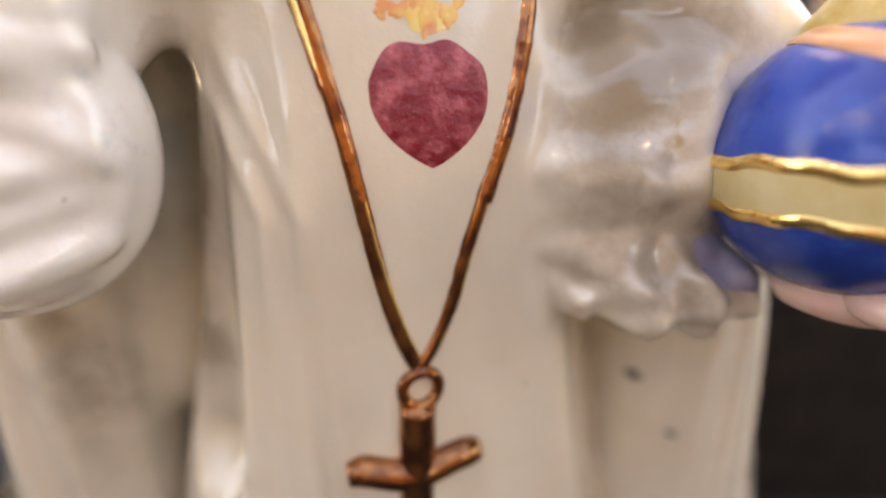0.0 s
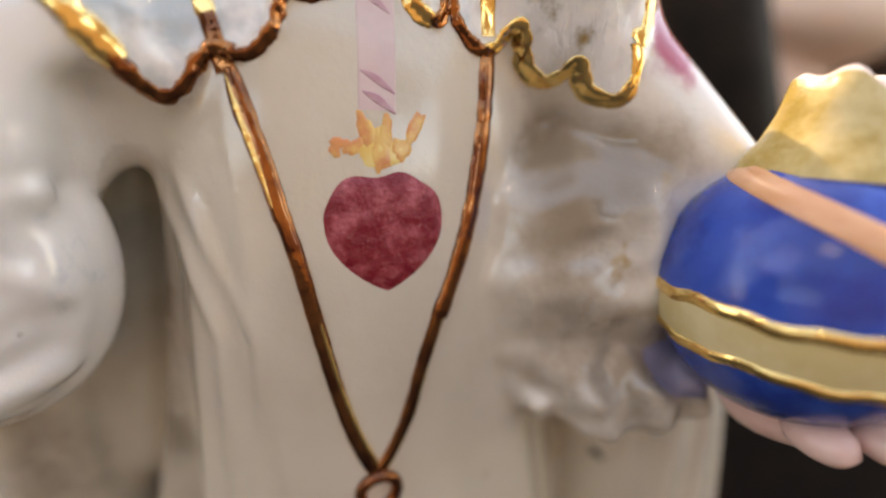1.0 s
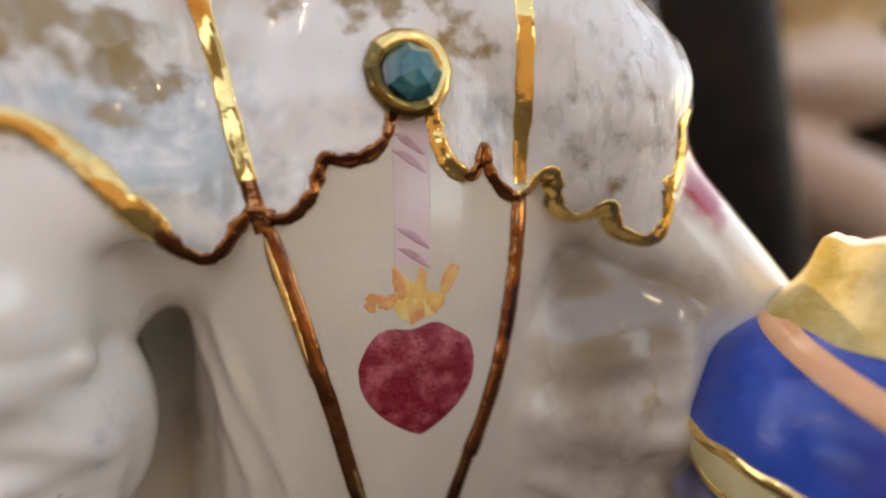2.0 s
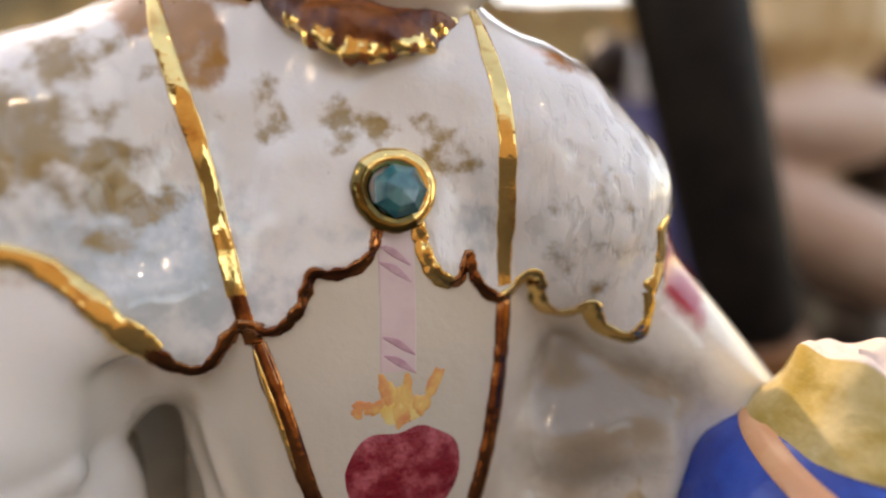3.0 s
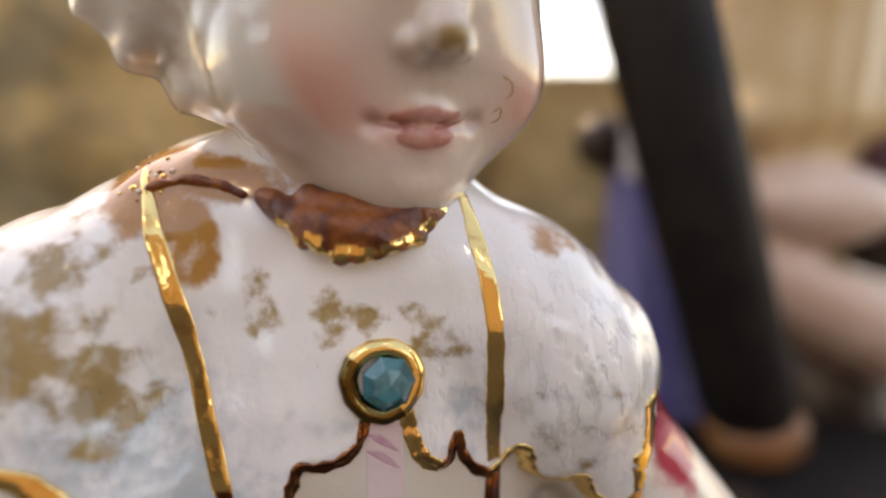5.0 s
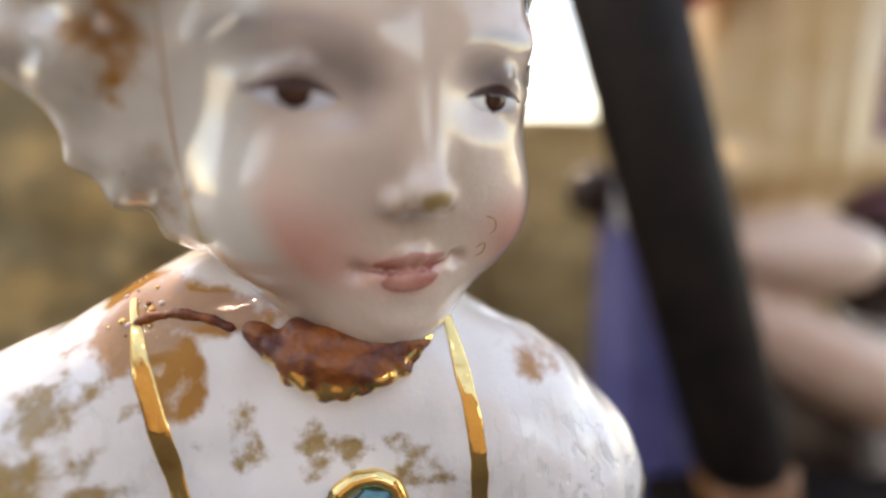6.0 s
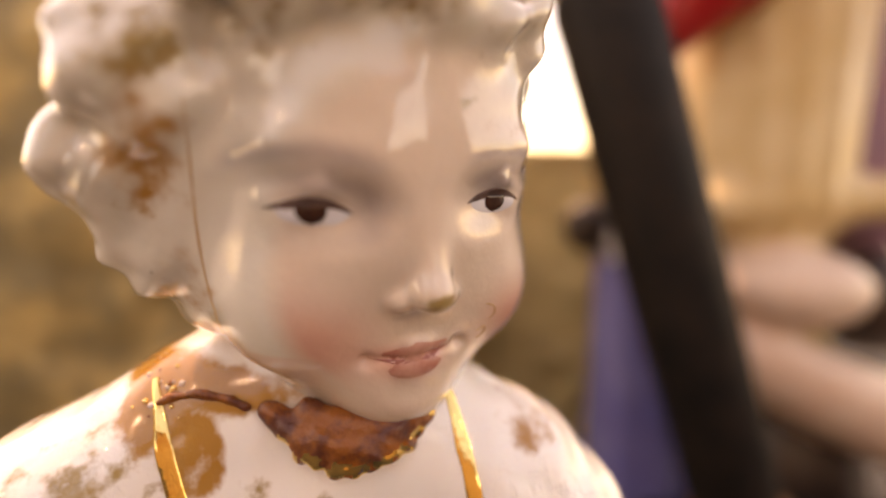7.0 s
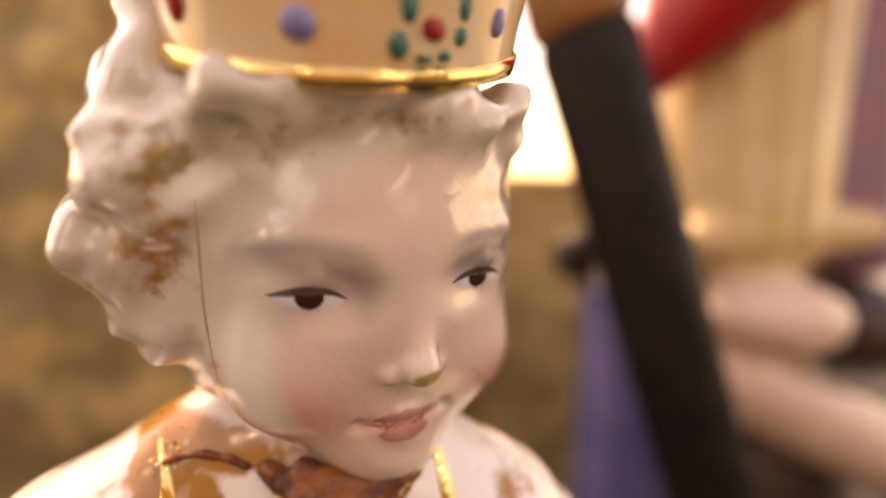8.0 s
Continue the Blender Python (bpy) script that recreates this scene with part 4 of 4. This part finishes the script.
def slab(name, lo, hi, mat, label="", category="", kind="", soft=0.008):
    bm = bmesh.new()
    bmesh.ops.create_cube(bm, size=1.0)
    for v in bm.verts:
        v.co = Vector([(lo[i] + hi[i]) / 2 + v.co[i] * (hi[i] - lo[i]) for i in range(3)])
    bmesh.ops.bevel(bm, geom=bm.edges[:], offset=soft, segments=2, affect="EDGES")
    return link(name, bm, mat, label, category, kind, smooth=False)


table = tagged(new("table"), "long stall table covered with a dark cloth", "table")
slab("tabletop", (-1.04, -0.94, -0.034), (1.04, 0.62, -0.0005), TABLE).parent = table
for tx in (-0.98, 0.98):
    for ty in (-0.88, 0.56):
        slab("leg", (tx - 0.03, ty - 0.03, -0.75), (tx + 0.03, ty + 0.03, -0.034), BLACK, soft=0.004).parent = table


def panel(name, c, size, mat, label, turn=0.0, tilt=0.0, relief=0.006, scale=30):
    """A thick carved panel standing upright, its front worked in low relief."""
    n, bm = 60, bmesh.new()
    rows = []
    for side in (0, 1):
        g = []
        for i in range(n + 1):
            for j in range(n + 1):
                x, z = (i / n - 0.5) * size[0], j / n * size[2]
                y = -size[1] / 2 + relief * (noise.noise(Vector((x * scale, z * scale, 3))) + 0.5 * noise.noise(Vector((x * scale * 2.3, z * scale * 2.3, 7)))) if side == 0 else size[1] / 2
                g.append(bm.verts.new((x, y, z)))
        rows.append(g)
    k = n + 1
    for g in rows:
        for i in range(n):
            for j in range(n):
                bm.faces.new((g[i * k + j], g[(i + 1) * k + j], g[(i + 1) * k + j + 1], g[i * k + j + 1]))
    edge = [i * k for i in range(k)] + [n * k + j for j in range(1, k)] + [i * k + n for i in range(n - 1, -1, -1)] + [j for j in range(n - 1, 0, -1)]
    for a, b in zip(edge, edge[1:] + edge[:1]):
        bm.faces.new((rows[0][a], rows[0][b], rows[1][b], rows[1][a]))
    ob = link(name, bm, mat, label, "panel")
    ob.matrix_world = pose(*c, tilt, 0, turn)
    return ob


panel("brocade_panel", (-0.135, 0.215, 0.0), (0.32, 0.02, 0.34), MOSS, "tall olive and gold worked panel standing behind the figurine", 6)
panel("brocade_panel", (0.10, 0.245, 0.0), (0.22, 0.02, 0.231), OLIVE, "low olive and gold worked panel behind the lilac statuette", -3)


def staff(a, b, r, mats, label):
    """A dark turned leg with copper-coloured end pieces."""
    root = tagged(new("wooden_leg"), label, "furniture leg")
    a, b = Vector(a), Vector(b)
    root.location = a
    d = b - a
    turn = d.to_track_quat("Z", "Y").to_matrix().to_4x4()
    def piece(name, rows, mat, tag=""):
        bm = bmesh.new()
        rings = []
        for rad, h in rows:
            rings.append([bm.verts.new(turn @ Vector((rad * math.cos(t), rad * math.sin(t), h))) for t in [2 * math.pi * i / 32 for i in range(32)]])
        for p, q in zip(rings, rings[1:]):
            for i in range(32):
                bm.faces.new((p[i], p[(i + 1) % 32], q[(i + 1) % 32], q[i]))
        bm.faces.new(rings[0]), bm.faces.new(rings[-1])
        ob = link(name, bm, mat, tag)
        ob.parent = root
    n = d.length
    piece("shaft", [(r * 0.9, 0.012), (r, 0.016), (r * 1.02, n * 0.5), (r, n - 0.016), (r * 0.9, n - 0.012)], mats[0])
    piece("foot_cap", [(r * 0.8, 0), (r * 1.04, 0.002), (r * 1.06, 0.009), (r * 0.92, 0.0125)], mats[1], "copper-brown foot cap")
    piece("top_cap", [(r * 0.92, n - 0.0125), (r * 1.05, n - 0.009), (r * 1.0, n + 0.01), (r * 0.7, n + 0.014)], mats[1], "copper-brown top cap")
    return root


plinth = tagged(new("plinth"), "black wooden plinth under the leaning leg", "plinth")
slab("body", (0.089, 0.121, -0.0005), (0.211, 0.165, 0.085), BLACK, soft=0.002).parent = plinth
slab("top_board", (0.085, 0.118, 0.085), (0.215, 0.168, 0.097), BLACK, soft=0.003).parent = plinth
staff((0.1135, 0.150, 0.1005), (0.044, 0.152, 0.284), 0.0145, (BLACK, FERRULE), "black wooden leg with copper-brown end caps leaning behind the figurine")


def statuette(name, blobs, lo, hi, step, label, soft=6.0, fold=1.2):
    """A glazed statuette as one plain mesh: soft forms in millimetres, each with its glaze and fold spacing."""
    def one(p, kind, args, pitch):
        q = [p[0] + 0.0, p[1] + (fold * np.sin(p[0] * 6.28 / pitch + 0.02 * p[2]) if pitch else 0.0), p[2]]
        return ball(q, *args) if kind == "ball" else capsule(q, *args)

    def shape(p):
        d = None
        for kind, args, mat, pitch in blobs:
            e = one(p, kind, args, pitch)
            d = e if d is None else blend(d, e, soft)
        return np.maximum(d, -p[2])
    v, q = net(shape, lo, hi, step)
    c = v[q].mean(1).T
    near = np.argmin([one(c, kind, args, pitch) for kind, args, mat, pitch in blobs], 0)
    me = bpy.data.meshes.new(name)
    me.from_pydata((v * 0.001).tolist(), [], q.tolist())
    mats = list(dict.fromkeys(b[2] for b in blobs))
    for m in mats:
        me.materials.append(m)
    me.polygons.foreach_set("material_index", [mats.index(blobs[k][2]) for k in near])
    me.polygons.foreach_set("use_smooth", [True] * len(me.polygons))
    return tagged(new(name, me), label, "statuette")


DARK = plain("dark_brown_glaze", (0.03, 0.018, 0.014), (0.05, 0.028, 0.02), 40, 0.3)
# the small white ball stands in for a bright highlight beside the leg
statuette("robed_statuette", [("capsule", ((78, 193, 190), (112, 196, 12), 8, 34), LILAC, 14), ("ball", ((66, 192, 199), (11, 8, 11)), DARK, 0), ("ball", ((77, 186, 197), (5, 5, 12)), HIGHLIGHT, 0)],
          (30, 150, -4), (170, 245, 226), 3.0, "lilac-blue glazed robed statuette behind the wooden leg", 3.0)
statuette("robed_statuette",
          [("ball", ((150, 205, 60), (62, 34, 78)), DARK, 30), ("capsule", ((140, 218, 215), (142, 218, 322), 40, 36), OCHRE, 13), ("capsule", ((88, 188, 272), (122, 188, 325), 11, 36), SCARLET, 0),
           ("capsule", ((112, 186, 207), (182, 192, 213), 8, 9), OCHRE, 0), ("ball", ((142, 183, 178), (30, 22, 16)), FLESH, 0), ("capsule", ((124, 180, 152), (222, 182, 110), 15, 19), FLESH, 0),
           ("ball", ((194, 198, 168), (24, 20, 22)), DARK, 0), ("capsule", ((205, 228, 210), (198, 228, 330), 28, 26), VIOLET, 16), ("ball", ((142, 215, 350), (18, 18, 22)), FLESH, 0)],
          (50, 140, -4), (260, 275, 380), 3.2, "ochre, peach and red glazed robed statuette beside the wooden leg")

# unseen sheets added behind the viewer to block and shape light: roof, back and sides, with two tall gaps beside the
# back one
BLOCKER = plain("blocker_canvas", (0.16, 0.11, 0.07), (0.22, 0.16, 0.11), 8, 0.9)
slab("awning", (-1.14, -1.55, 0.80), (1.14, -1.0, 0.83), BLOCKER, "unseen brown sheet added overhead to block sky light", "awning", "structure")
slab("back_blocker", (-0.48, -1.0, -0.75), (0.50, -0.97, 0.795), BLOCKER, "unseen brown sheet added behind the viewer to block light", "canvas", "structure")
slab("counter_blocker", (-1.10, -0.965, -0.75), (1.10, -0.945, 0.36), BLOCKER, "unseen low brown sheet added to block light from the horizon", "canvas", "structure")
for sx, far in ((-1.12, -0.28), (1.12, -0.28)):
    slab("side_blocker", (sx - 0.015, -1.0, -0.75), (sx + 0.015, far, 0.795), BLOCKER, "unseen brown sheet added at the side to block light", "canvas", "structure")


def added_bulbs(a, b, sag, spots):
    """An unseen cord with bare bulbs hanging from it, added to put small highlights on the glaze."""
    root = tagged(new("added_bulbs"), "unseen black cord with small bare warm bulbs, added for glaze highlights", "string light")
    a, b = Vector(a), Vector(b)
    root.location = a

    def at(k):
        return (b - a) * k - Vector((0, 0, sag * 4 * k * (1 - k)))

    def turned(name, rows, c, mat, n=16):
        bm = bmesh.new()
        rings = [[bm.verts.new(c + Vector((rad * math.cos(t), rad * math.sin(t), h))) for t in [2 * math.pi * i / n for i in range(n)]] for rad, h in rows]
        for p, q in zip(rings, rings[1:]):
            for i in range(n):
                bm.faces.new((p[i], p[(i + 1) % n], q[(i + 1) % n], q[i]))
        bm.faces.new(rings[0]), bm.faces.new(rings[-1])
        ob = link(name, bm, mat)
        ob.parent = root
        return ob

    bm = bmesh.new()
    rings = []
    for i in range(41):
        c = at(i / 40)
        rings.append([bm.verts.new(c + Vector((0, 0.0025 * math.cos(t), 0.0025 * math.sin(t)))) for t in [2 * math.pi * j / 6 for j in range(6)]])
    for p, q in zip(rings, rings[1:]):
        for j in range(6):
            bm.faces.new((p[j], p[(j + 1) % 6], q[(j + 1) % 6], q[j]))
    link("cord", bm, BLACK).parent = root
    for k in spots:
        turned("socket", [(0.003, 0.0), (0.007, -0.005), (0.008, -0.032), (0.006, -0.035)], at(k), BLACK)
        turned("bulb", [(0.004, -0.034), (0.0065, -0.040), (0.0075, -0.046), (0.0065, -0.052), (0.003, -0.056)], at(k), BULB)


BULB, bn, bl, bb = material("lit_bulb")
bl.new(mix(bn, bl, ramp(bn, bl, noise_node(bn, bl, 60), 0.3, 0.7), (0.9, 0.8, 0.65), (0.8, 0.7, 0.55)), bb.inputs["Base Color"])
bb.inputs["Emission Color"].default_value = (1.0, 0.93, 0.82, 1)
bb.inputs["Emission Strength"].default_value = 34.0
added_bulbs((-1.105, -0.32, 0.76), (1.105, -0.32, 0.76), 0.10, (0.12, 0.30, 0.45, 0.62, 0.86))
